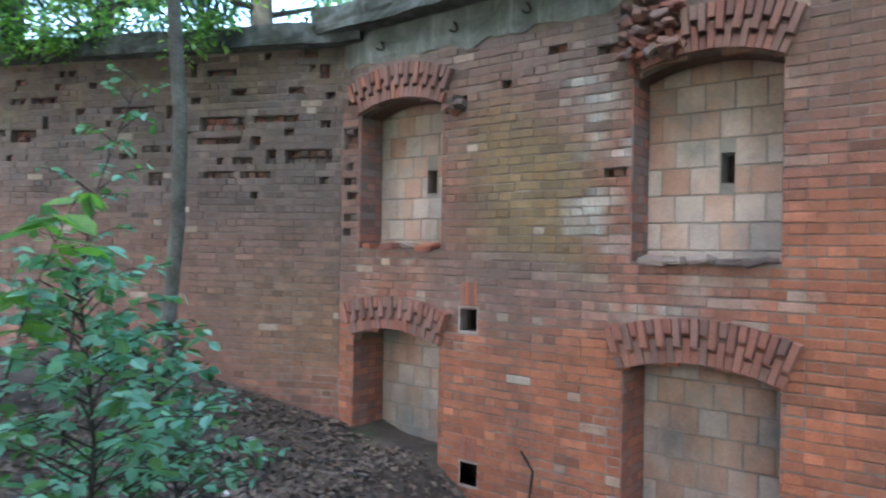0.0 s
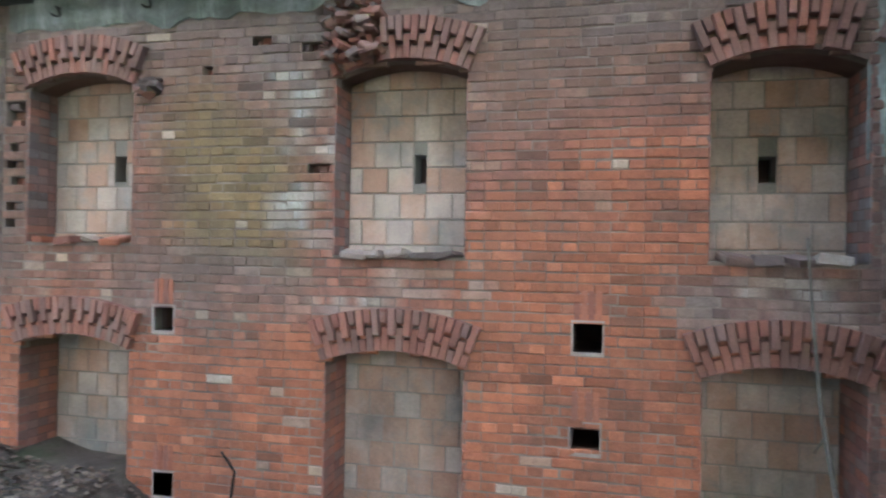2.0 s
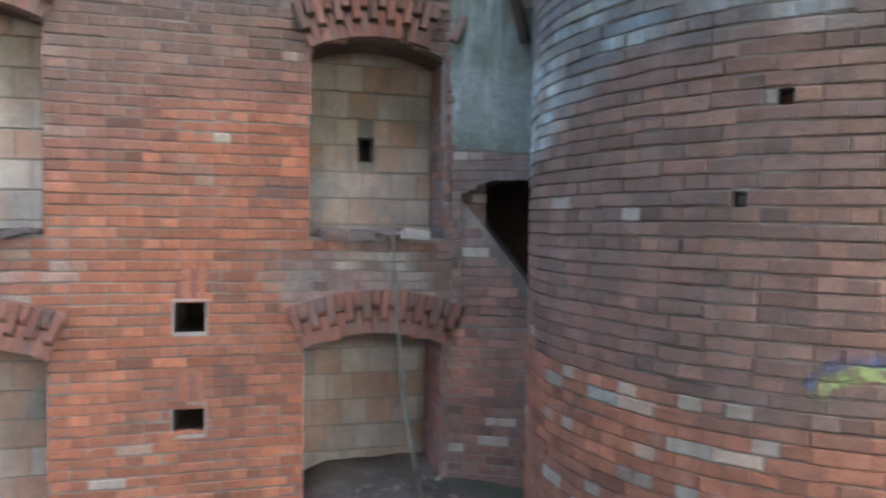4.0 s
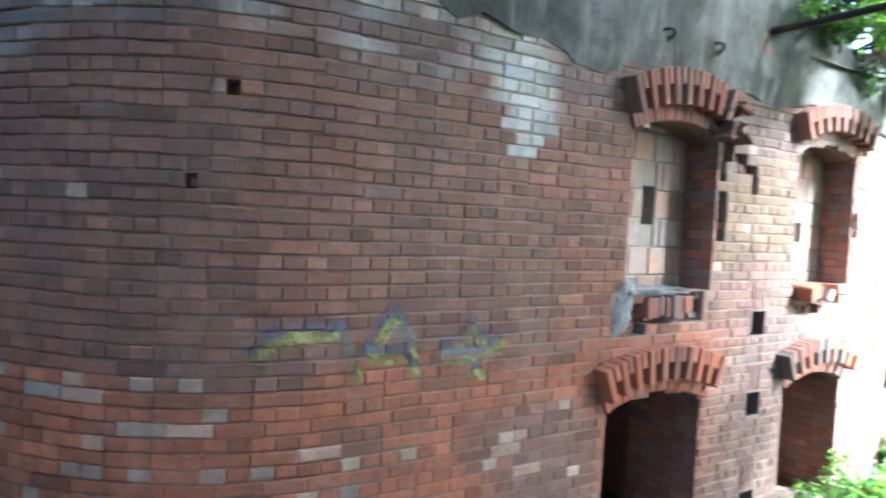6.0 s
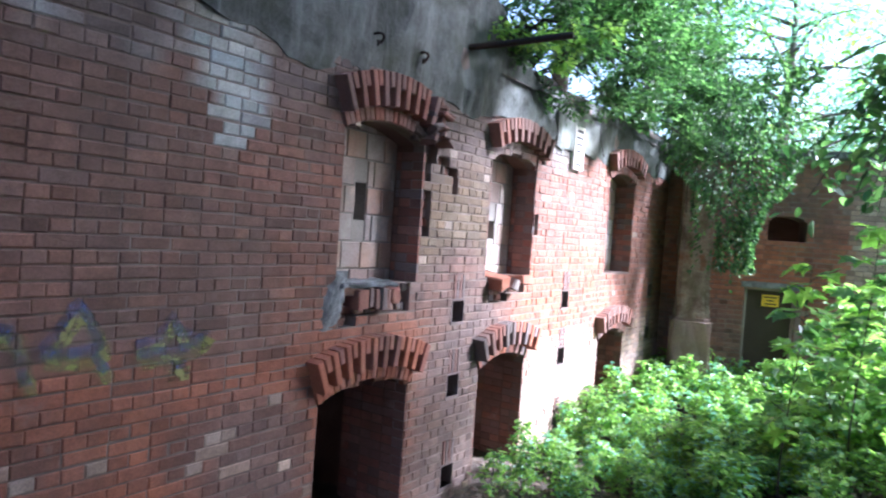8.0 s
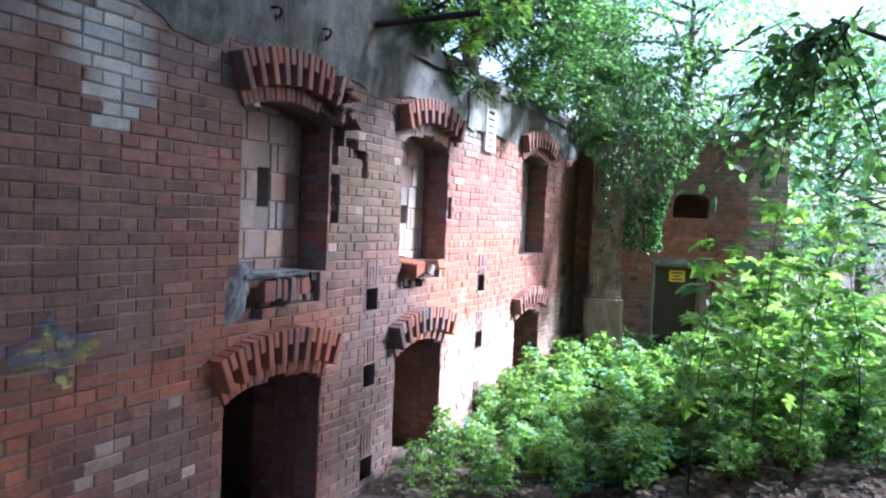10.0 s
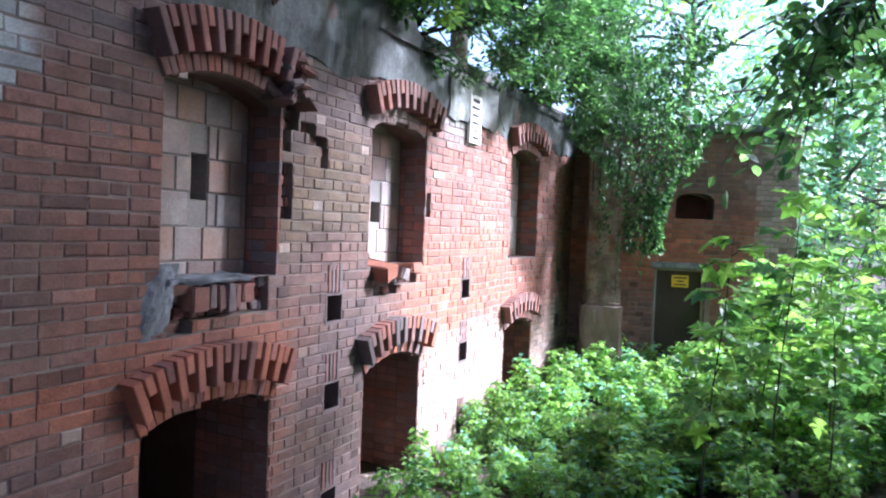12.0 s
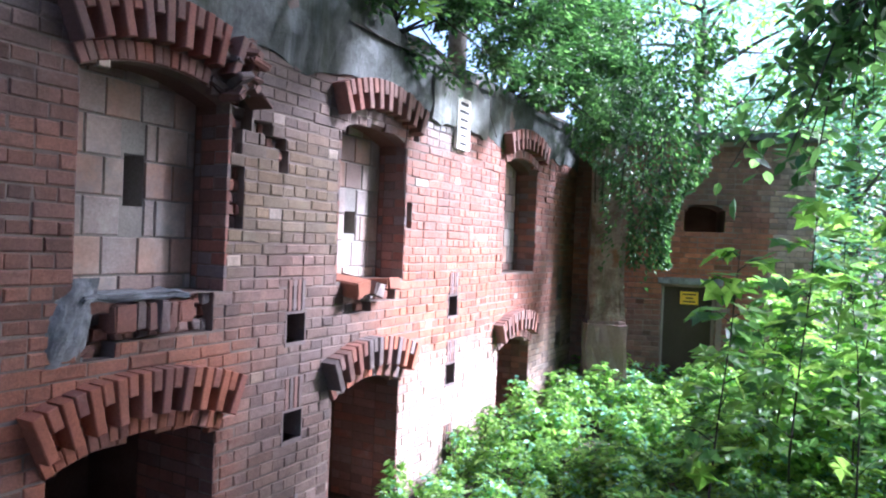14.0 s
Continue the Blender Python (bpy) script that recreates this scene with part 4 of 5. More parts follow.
rubble("broken_sill", "crumbled brick sill with pale mortar", F1_LINE, -1.0, 0.05, 1.68, 0.2, [RED, PALE, GREY], 5, (0.2, 0.3, 0.06), 8)
rubble("broken_sill", "crumbled grey brick sill", F1_LINE, 2.1, 3.0, 1.68, 0.2, [GREY, PALE, GREY], 4, (0.22, 0.3, 0.08), 9)



def crumble(line, s0, s1, z0, z1, n, seed, out=0.1):
    """A lump of broken, half-loose brickwork clinging to the wall."""
    r = random.Random(seed)
    root = empty("crumbled_brickwork", Matrix.Translation(at(line, (s0 + s1) / 2, 0, (z0 + z1) / 2)))
    inv = root.matrix_basis.inverted()
    for k in range(n):
        p, u, nn = line(r.uniform(s0, s1))
        z = r.uniform(z0, z1)
        m = inv @ Matrix.Translation(p + nn * r.uniform(-0.03, out) + Vector((0, 0, z))) @ Matrix((u, -nn, Vector((0, 0, 1)))).transposed().to_4x4() @ Euler((r.gauss(0, 0.25), r.gauss(0, 0.4), r.gauss(0, 0.3))).to_matrix().to_4x4()
        bm = bmesh.new()
        a, b, c = r.uniform(0.03, 0.075), r.uniform(0.05, 0.1), r.uniform(0.018, 0.032)
        box(bm, (-a, -b, -c), (a, b, c), m, 0.012)
        for v in bm.verts:
            v.co += Vector((r.gauss(0, 1), r.gauss(0, 1), r.gauss(0, 1))) * 0.006
        part("brick_piece", bm, r.choice((RED, BROWN, BROWN, GREY)), root)
    return tagged(root, "crumbled broken brickwork clinging to the arch", "brickwork", "crumbled brickwork")


crumble(F1_LINE, -1.18, -0.66, 3.40, 3.92, 70, 1)
crumble(f2_line, 8.2, 8.62, 2.62, 3.0, 26, 2)
crumble(F1_LINE, -3.1, -2.85, 3.15, 3.35, 7, 5, 0.05)

# rough cement lump beside the broken sill: thick in the middle, ragged at its edge
V, F = [], []
NX, NZ = 14, 22
for j in range(NZ + 1):
    for i in range(NX + 1):
        a, c = i / NX * 2 - 1, j / NZ * 2 - 1
        ragg = 1 + 0.35 * fbm(a, c, 1.6, 33.0)
        h = max(0.0, 1 - (a * a + c * c) * ragg)
        V.append(at(f2_line, 7.35 + 0.14 * a + 0.05 * c, -0.035 + 0.06 * math.sqrt(h) + 0.02 * fbm(a, c, 3.0, 34.0) * h, 1.22 + 0.25 * c))
F = [(j * (NX + 1) + i, j * (NX + 1) + i + 1, (j + 1) * (NX + 1) + i + 1, (j + 1) * (NX + 1) + i) for j in range(NZ) for i in range(NX)]
patch = new("cement_patch", mesh_of("cement_patch", V, F, [CEMENT_GREY]))
patch.parent = wall_2

# ---- graffiti ----
def stroke(pts, width, mat, parent, lift):
    V, F = [], []
    P = [Vector(p) for p in pts]
    fine = []
    for a, b in zip(P, P[1:]):
        k = max(1, int((b - a).length / 0.03))
        fine += [a + (b - a) * j / k for j in range(k)]
    fine.append(P[-1])
    for i, q in enumerate(fine):
        d = (fine[min(i + 1, len(fine) - 1)] - fine[max(i - 1, 0)]).normalized()
        w = width * (0.8 + 0.4 * rnd.random()) / 2
        for sg in (1, -1):
            V.append(at(f2_line, q.x - d.y * w * sg, lift, q.y + d.x * w * sg))
    F = [(2 * i, 2 * i + 1, 2 * i + 3, 2 * i + 2) for i in range(len(fine) - 1)]
    ob = new("paint_stroke", mesh_of("paint_stroke", V, F, [mat]))
    ob.parent = parent


graffiti = empty("graffiti")
tagged(graffiti, "faded yellow and blue spray-painted graffiti on brick", "graffiti", kind="structure")
SHAPES = [
    [(4.60, 1.00), (4.66, 1.10), (4.80, 1.16), (5.10, 1.15), (5.14, 1.02), (5.18, 0.86)],
    [(5.24, 1.02), (5.33, 1.14), (5.42, 1.27), (5.50, 1.16), (5.56, 1.02), (5.40, 1.0), (5.24, 1.02)],
    [(5.52, 0.98), (5.60, 0.88)],
    [(5.74, 1.0), (5.90, 1.04), (5.98, 1.17), (6.06, 1.05), (6.24, 1.04), (6.10, 0.96), (5.78, 0.95)],
    [(5.95, 0.86), (6.1, 0.86)],
]
for pts in SHAPES:
    stroke(pts, 0.075, SPRAY_Y, graffiti, 0.007)
    stroke([(x - 0.03, y + 0.06) for x, y in pts], 0.055, SPRAY_B, graffiti, 0.0085)

# ---- iron bits ----
def iron_bar(name, label, pts, rad, cat):
    bm = bmesh.new()
    base = Vector(pts[0])
    tube(bm, [Vector(p) - base for p in pts], [rad] * len(pts), 10)
    root = empty(name, Matrix.Translation(base))
    part("bar", bm, IRON, root)
    return tagged(root, label, cat)


def hook(line, s, z, r=0.045):
    pts = [at(line, s, -0.05, z + r)] + [at(line, s + r * 0.9 * math.sin(k * math.pi / 6), 0.07 + 0.02 * math.sin(k), z + r * math.cos(k * math.pi / 6)) for k in range(0, 9)]
    iron_bar("iron_hook", "rusty iron hook set in the cement band", pts, 0.011, "hook")


iron_bar("drain_pipe", "black iron spout sticking out of the wall top", [at(F1_LINE, -1.62, -0.1, 4.14), at(F1_LINE, -1.5, 0.35, 3.98), at(F1_LINE, -1.42, 0.62, 3.92)], 0.05, "pipe")
iron_bar("drain_pipe", "long black iron spout sticking out of the wall top", [at(f2_line, 9.0, -0.1, 3.60), at(f2_line, 9.1, 0.35, 3.63), at(f2_line, 9.25, 0.95, 3.69)], 0.032, "pipe")
iron_bar("drain_pipe", "black iron down-spout in the recess corner", [at(RET_LINE, 0.45, 0.3, 4.25), at(RET_LINE, 0.5, 0.16, 3.7), at(RET_LINE, 0.6, 0.08, 3.3)], 0.05, "pipe")
for s, z in ((-3.95, 4.0), (-2.95, 4.02), (-2.1, 4.04)):
    hook(F1_LINE, s, z)
for s, z in ((8.2, 3.3), (7.6, 3.3)):
    hook(f2_line, s, z)
iron_bar("iron_rod", "thin bent rusty rod by the wall foot", [at(F1_LINE, -1.95, 0.15, -0.55), at(F1_LINE, -1.88, 0.2, -0.2), at(F1_LINE, -1.98, 0.25, -0.02)], 0.012, "rod")


iron_bar("hanging_wire", "thin wire hanging down the window jamb", [at(f2_line, 10.5, 0.06, 2.85), at(f2_line, 10.48, 0.05, 2.3), at(f2_line, 10.55, 0.04, 1.95)], 0.005, "wire")
iron_bar("hanging_wire", "thin wire hanging from the cement band", [at(f2_line, 12.15, 0.12, 3.5), at(f2_line, 12.2, 0.1, 3.2), at(f2_line, 12.45, 0.08, 2.98)], 0.005, "wire")

# ---- end wall with door ----
E_DOOR, E_WIN = Hole(0.78, 1.58, -1.6, 1.22), Hole(1.06, 1.66, 2.03, 2.40, 0.09)
wall_e = wall("wall_end", "sunlit red brick end wall with a steel door", END_LINE, -1.2, 2.93, -1.6, 3.45, [E_DOOR, E_WIN], 0.7,
              end_tint, lambda s, z: 0.6 < s < 2.6 and 1.3 < z < 2.9, 3.42)
closet(END_LINE, E_WIN, wall_e, 0.7, 1.3, 1.9)
END_M = Matrix.Translation(END_LINE(0)[0]) @ Matrix((END_LINE(0)[1], -END_LINE(0)[2], Vector((0, 0, 1)))).transposed().to_4x4()
door = empty("door_1", END_M @ Matrix.Translation((1.18, 0.12, -0.55)))
tagged(door, "closed brown steel door with a yellow warning sign", "door", kind="structure")
bm = bmesh.new()
box(bm, (-0.385, 0, -0.8), (0.385, 0.05, 1.75), Matrix(), 0.006)
part("door_leaf", bm, DOORPAINT, door)
bm = bmesh.new()
for lo, hi in (((-0.40, -0.05, -0.8), (-0.36, 0.08, 1.77)), ((0.36, -0.05, -0.8), (0.40, 0.08, 1.77)), ((-0.40, -0.05, 1.73), (0.40, 0.08, 1.79))):
    box(bm, lo, hi)
part("door_frame", bm, PALE, door)


# pale lintel and jamb of the steel door, and the ledge along the end wall's top
bm = bmesh.new()
box(bm, (0.70, -0.014, 1.225), (1.68, 0.10, 1.33), END_M, 0.01)
part("lintel", bm, CEMENT_GREY, wall_e)
bm = bmesh.new()
box(bm, (1.585, -0.014, -1.5), (1.68, 0.10, 1.222), END_M, 0.008)
part("jamb", bm, PALE, wall_e)
bm = bmesh.new()
box(bm, (-1.2, -0.14, 3.455), (3.05, 0.7, 3.58), END_M, 0.015)
part("ledge", bm, CEMENT_DARK, wall_e)


def text_bars(root, w, h, rows, mat, y):
    for k, (frac, thick) in enumerate(rows):
        bm = bmesh.new()
        z = h / 2 - h * (k + 0.75) / (len(rows) + 0.5)
        box(bm, (-w * frac / 2, y - 0.002, z - thick / 2), (w * frac / 2, y, z + thick / 2))
        part("lettering", bm, mat, root)


warn = empty("warning_sign", END_M @ Matrix.Translation((1.2, 0.085, 1.01)))
tagged(warn, "small yellow warning sign fixed to the steel door", "sign")
bm = bmesh.new()
box(bm, (-0.135, 0, -0.1), (0.135, 0.03, 0.1), Matrix(), 0.004)
part("plate", bm, YELLOW, warn)
text_bars(warn, 0.27, 0.2, [(0.75, 0.022), (0.4, 0.022), (0.7, 0.022)], INK, 0.0)

p, u, n = f2_line(11.66)
board = empty("notice_board", Matrix.Translation(p + n * 0.05 + Vector((0, 0, 3.0))) @ Matrix((u, -n, Vector((0, 0, 1)))).transposed().to_4x4())
tagged(board, "narrow white notice board with black lettering on brick", "sign")
bm = bmesh.new()
box(bm, (-0.15, 0, -0.275), (0.15, 0.04, 0.275), Matrix(), 0.004)
part("plate", bm, SIGNWHITE, board)
text_bars(board, 0.30, 0.55, [(0.6, 0.035), (0.75, 0.028), (0.6, 0.028), (0.65, 0.028), (0.4, 0.024), (0.6, 0.03)], INK, 0.0)


# ---- plants ----
OVATE = ([(0, 0, 0), (0.28, 0.3, 0.03), (0.24, 0.7, 0.02), (0, 1, -0.06), (-0.24, 0.7, 0.02), (-0.28, 0.3, 0.03), (0, 0.45, -0.04)],
         [(0, 1, 6), (1, 2, 6), (2, 3, 6), (3, 4, 6), (4, 5, 6), (5, 0, 6)])
LOBED = ([(0, 0, 0), (0.42, 0.08, 0.02), (0.26, 0.28, 0.04), (0.56, 0.52, 0.0), (0.24, 0.6, 0.03), (0, 1.0, -0.08), (-0.24, 0.6, 0.03), (-0.56, 0.52, 0.0), (-0.26, 0.28, 0.04), (-0.42, 0.08, 0.02), (0, 0.42, -0.03)],
         [(k, (k + 1) % 10, 10) for k in range(10)])
SMALL = ([(0, 0, 0), (0.3, 0.45, 0.03), (0, 1, -0.05), (-0.3, 0.45, 0.03)], [(0, 1, 2), (0, 2, 3)])


def leaf_cloud(name, spots, shape, size, mats, seed, droop=0.35):
    """Many separate leaves: spots are (place, outward direction)."""
    r = random.Random(seed)
    V, F, I = [], [], []
    lv = [Vector(v) for v in shape[0]]
    for p, out in spots:
        s = size * r.uniform(0.6, 1.25)
        d = Vector((out.x + r.gauss(0, 0.5), out.y + r.gauss(0, 0.5), out.z * 0.4 - droop + r.gauss(0, 0.3))).normalized()
        up = (Vector((r.gauss(0, 0.45), r.gauss(0, 0.45), 1.0))).normalized()
        x = d.cross(up)
        if x.length < 1e-3:
            continue
        x.normalize()
        z = x.cross(d)
        i = len(V)
        bend = r.uniform(0.6, 2.2)
        V += [p + x * (v.x * s) + d * (v.y * s) + z * (v.z * s * bend) for v in lv]
        F += [tuple(i + k for k in f) for f in shape[1]]
        I += [r.randrange(len(mats))] * len(shape[1])
    return mesh_of(name, V, F, mats, I)


def sapling(name, label, cat, height, branches, per, shape, size, mats, seed, spread=0.5, low=0.15, stem_r=0.012, m=None, stem_mat=None):
    """A young tree or shrub: bent stem, side twigs, single leaves along them."""
    r = random.Random(seed)
    root = empty(name, m)
    tops, spots = [], []
    bm = bmesh.new()
    lean = Vector((r.gauss(0, 0.12), r.gauss(0, 0.12), 0))
    pts = [lean * (t * t * height) + Vector((0.03 * math.sin(5 * t + seed), 0.03 * math.cos(4 * t + seed), height * t)) for t in (0, 0.25, 0.5, 0.75, 1.0)]
    bt = bmesh.new()
    tube(bm, pts, [stem_r * (1 - 0.75 * t) for t in (0, 0.25, 0.5, 0.75, 1)], 6)
    for k in range(branches):
        t = low + (1 - low) * (k + r.random()) / branches
        j = min(int(t * 4), 3)
        p = pts[j].lerp(pts[j + 1], t * 4 - j)
        ang = k * 2.4 + r.gauss(0, 0.3)
        ln = spread * (1.15 - 0.75 * t) * r.uniform(0.6, 1.2)
        d = Vector((math.cos(ang), math.sin(ang), 0.35 + 0.3 * r.random())).normalized()
        q = [p, p + d * ln * 0.5 + Vector((0, 0, 0.02)), p + d * ln + Vector((0, 0, -0.12 * ln))]
        tube(bt, q, [stem_r * 0.4, stem_r * 0.28, stem_r * 0.12], 4)
        for i in range(per):
            f = 0.25 + 0.75 * (i + r.random()) / per
            pp = q[0].lerp(q[1], f * 2) if f < 0.5 else q[1].lerp(q[2], f * 2 - 1)
            side = Vector((-d.y, d.x, 0)) * (1 if i % 2 else -1)
            spots.append((pp + Vector((r.gauss(0, 0.02), r.gauss(0, 0.02), r.gauss(0, 0.02))), (d * 0.6 + side)))
    part("stem", bm, stem_mat or BARKDARK, root, smooth=True)
    tagged(part("twigwork", bt, stem_mat or BARKDARK, root, smooth=True), kind="stuff")
    ob = new("leaves", leaf_cloud("leaves", spots, shape, size, mats, seed))
    tagged(ob, kind="stuff")
    ob.parent = root
    return tagged(root, label, cat)


def tree(name, label, height, trunk_r, crown_r, crown_low, clumps, leaves, size, mats, seed, m=None, shape=OVATE, flat_=0.8, lean=(0, 0)):
    """A tree: tapered trunk, limbs, and a crown of single leaves in uneven clumps with gaps."""
    r = random.Random(seed)
    root = empty(name, m)
    bm = bmesh.new()
    L = Vector((*lean, 0))
    pts = [L * t * t * height + Vector((0.09 * math.sin(3 * t + seed), 0.07 * math.cos(4 * t + seed), height * t - 0.2)) for t in (0, 0.2, 0.4, 0.6, 0.8, 1)]
    tube(bm, pts, [trunk_r * (1.15 - 0.85 * t) for t in (0, 0.2, 0.4, 0.6, 0.8, 1)], 9)
    spots = []
    for k in range(clumps):
        t = crown_low + (1 - crown_low) * (k + r.random()) / clumps
        j = min(int(t * 5), 4)
        p = pts[j].lerp(pts[j + 1], t * 5 - j)
        ang = k * 2.4 + r.gauss(0, 0.4)
        ln = crown_r * r.uniform(0.45, 1.05) * (1.1 - 0.5 * t)
        d = Vector((math.cos(ang), math.sin(ang), r.uniform(-0.1, 0.5)))
        q = p + d * ln
        tube(bm, [p, p.lerp(q, 0.55) + Vector((0, 0, 0.08)), q], [trunk_r * 0.33, trunk_r * 0.2, trunk_r * 0.06], 5)
        cr = crown_r * r.uniform(0.22, 0.42)
        for i in range(leaves // clumps):
            v = Vector((r.gauss(0, 1), r.gauss(0, 1), r.gauss(0, 1))).normalized() * cr * r.random() ** 0.45
            v.z *= flat_
            spots.append((q + v, v.normalized()))
    part("trunk", bm, BARK, root, smooth=True)
    ob = new("crown", leaf_cloud("crown", spots, shape, size, mats, seed + 1))
    ob.parent = root
    return tagged(root, label, "tree")


def stand(x, y, rz=0.0, dz=-0.02):
    return pose(x, y, ground_z(x, y) + dz, 0, 0, rz)


# shrub near the recess of the moat, beside the start of the walk
tagged(sapling("shrub", "leafy green shrub with shiny leaves", "shrub", 1.45, 64, 16, OVATE, 0.085, [LEAFCOOL, LEAFCOOL, LEAF], 11, 0.78, 0.06, 0.014, stand(-1.7, -4.2)), group="shrubs")
tagged(sapling("shrub", "leafy green shrub with shiny leaves", "shrub", 1.35, 50, 15, OVATE, 0.08, [LEAFCOOL, LEAFCOOL, LEAFDARK], 12, 0.7, 0.06, 0.013, stand(-2.25, -3.45, 60)), group="shrubs")
tagged(sapling("shrub", "tall thin shrub with sparse leaves", "shrub", 2.7, 26, 7, OVATE, 0.075, [LEAFCOOL, LEAF], 13, 0.6, 0.3, 0.014, stand(-3.05, -3.75)), group="shrubs")
tagged(sapling("shrub", "young shoot with large light green leaves", "shrub", 1.75, 7, 5, OVATE, 0.15, [LEAFLIGHT, LEAF], 14, 0.35, 0.6, 0.008, stand(-1.9, -4.5)), group="shrubs")
# the slim tree before the west wall
slim = empty("slim_tree", stand(-4.55, -2.05, 0, -0.05))
bm = bmesh.new()
tube(bm, [(0.02, 0.06, 0), (-0.02, 0.03, 0.6), (-0.12, -0.05, 1.3), (-0.07, 0, 2.2), (-0.05, 0, 3.2), (-0.16, -0.02, 4.2), (-0.25, 0, 5.4), (-0.3, 0, 7.0)], [0.085, 0.075, 0.07, 0.066, 0.064, 0.06, 0.05, 0.03], 10)
part("trunk", bm, BARK, slim, smooth=True)
spots = [(Vector((rnd.gauss(-0.3, 0.9), rnd.gauss(0, 0.9), rnd.uniform(5.2, 7.6))), Vector((rnd.gauss(0, 1), rnd.gauss(0, 1), 0))) for _ in range(1500)]
ob = new("crown", leaf_cloud("crown", spots, OVATE, 0.11, [LEAF, LEAFCOOL], 21))
ob.parent = slim
tagged(slim, "slim grey tree trunk standing before the brick wall", "tree")
# a bare sucker in front of the third doorway
sucker = empty("dry_sapling", Matrix.Translation((2.72, -0.55, ground_z(2.72, -0.55))))
bm = bmesh.new()
tube(bm, [(0.12, 0, 0), (0.05, 0.05, 0.5), (-0.03, 0.1, 1.0), (-0.06, 0.2, 1.6), (-0.08, 0.3, 2.25)], [0.024, 0.02, 0.017, 0.013, 0.009], 7)
tube(bm, [(-0.01, 0.09, 0.9), (-0.06, 0.08, 0.82), (-0.09, 0.06, 0.78)], [0.01, 0.008, 0.005], 5)
part("stem", bm, BARK, sucker, smooth=True)
tagged(sucker, "thin leafless sapling leaning before the doorway", "sapling")

# undergrowth along the long front
protos = []
for k in range(5):
    protos.append(sapling("undergrowth", "low green nettles and seedlings", "undergrowth", 0.75, 24, 11, OVATE, 0.085, [(LEAF, LEAFCOOL)[k % 2], LEAFLIGHT, LEAFLIGHT], 30 + k, 0.34, 0.1, 0.008, stand(10.2 + k * 0.7, -6.4 - k * 0.35, k * 50)))
maples = []
for k in range(4):
    maples.append(sapling("maple_sapling", "young maple with bright green lobed leaves", "sapling", 1.6 + 0.15 * k, 26, 10, LOBED, 0.12, [LEAFLIGHT, LEAFLIGHT if k % 2 else LEAF], 40 + k, 0.72, 0.18, 0.012, stand(9.4 + k * 0.6, -8.6 - 0.3 * k, k * 70)))
for ob in protos:
    tagged(ob, group="undergrowth")
for ob in maples:
    tagged(ob, group="maple saplings")
r5 = random.Random(5)
for k in range(400):
    s, d = r5.uniform(9.3, 18.0), r5.uniform(0.15, 5.0)
    if s < 10.4 and (d > 0.5 or k % 3):
        continue
    q = at(f2_line, s, d, 0)
    c = copy_thing(protos[k % 5], stand(q.x, q.y, r5.uniform(0, 360)))
    f = r5.uniform(0.6, 1.05) * min(0.55 + 0.17 * max(q.x - 9.3, 0), 1.2)
    c.matrix_basis = c.matrix_basis @ Matrix.Diagonal((f, f, f, 1))
for k in range(120):
    s, d = r5.uniform(8.7, 12.0), r5.uniform(0.9, 4.6)
    q = at(f2_line, s, d, 0)
    if q.x < 8.0 + 0.25 * abs(q.y + 6.4):
        continue
    c = copy_thing(protos[k % 5], stand(q.x, q.y, r5.uniform(0, 360)))
    f = r5.uniform(0.35, 0.65)
    c.matrix_basis = c.matrix_basis @ Matrix.Diagonal((f * 1.2, f * 1.2, f, 1))

for k in range(110):
    x, y = r5.uniform(7.3, 10.2), r5.uniform(-11.5, -7.2)
    if x < 7.2 + 0.35 * abs(y + 9.2) * (y > -9.2):
        continue
    c = copy_thing(protos[k % 5], stand(x, y, r5.uniform(0, 360)))
    f = r5.uniform(0.35, 0.6) + 0.12 * (x - 7.3)
    c.matrix_basis = c.matrix_basis @ Matrix.Diagonal((f * 1.2, f * 1.2, f, 1))


def open_side(q, lead=0.0):
    """True to the south of the sight line along the path to the end wall."""
    return q.y < -6.0 - (0.40 + lead) * (q.x - 2.9)


for k in range(110):
    s, d = r5.uniform(7.6, 16.5), r5.uniform(2.0, 7.6)
    q = at(f2_line, s, d, 0)
    if not open_side(q) or q.x < 7.4:
        continue
    c = copy_thing(maples[k % 4], stand(q.x, q.y, r5.uniform(0, 360)))
    f = r5.uniform(0.55, 0.85) * (1.0 if open_side(q, 0.1) else 0.75)
    c.matrix_basis = c.matrix_basis @ Matrix.Diagonal((f * 1.1, f * 1.1, f, 1))
# thin young maples with few large leaves beside the path
thin = [sapling("maple_sapling", "thin young maple with few large lobed leaves", "sapling", 2.25 + 0.2 * k, 17, 5, LOBED, 0.17, [LEAFLIGHT, LEAF], 50 + k, 0.42, 0.3, 0.011, stand(*xy, 80 * k)) for k, xy in enumerate(((7.9, -7.74), (8.5, -8.5)))]
for ob in thin:
    tagged(ob, group="maple saplings")
for k, (x, y, f) in enumerate(((9.1, -8.62, 0.85), (8.7, -9.0, 0.95), (7.7, -8.55, 0.8), (9.6, -9.3, 1.0), (10.2, -9.1, 0.9), (8.2, -9.3, 0.85))):
    c = copy_thing(thin[k % 2], stand(x, y, 130 * k + 40))
    c.matrix_basis = c.matrix_basis @ Matrix.Diagonal((f, f, f, 1))
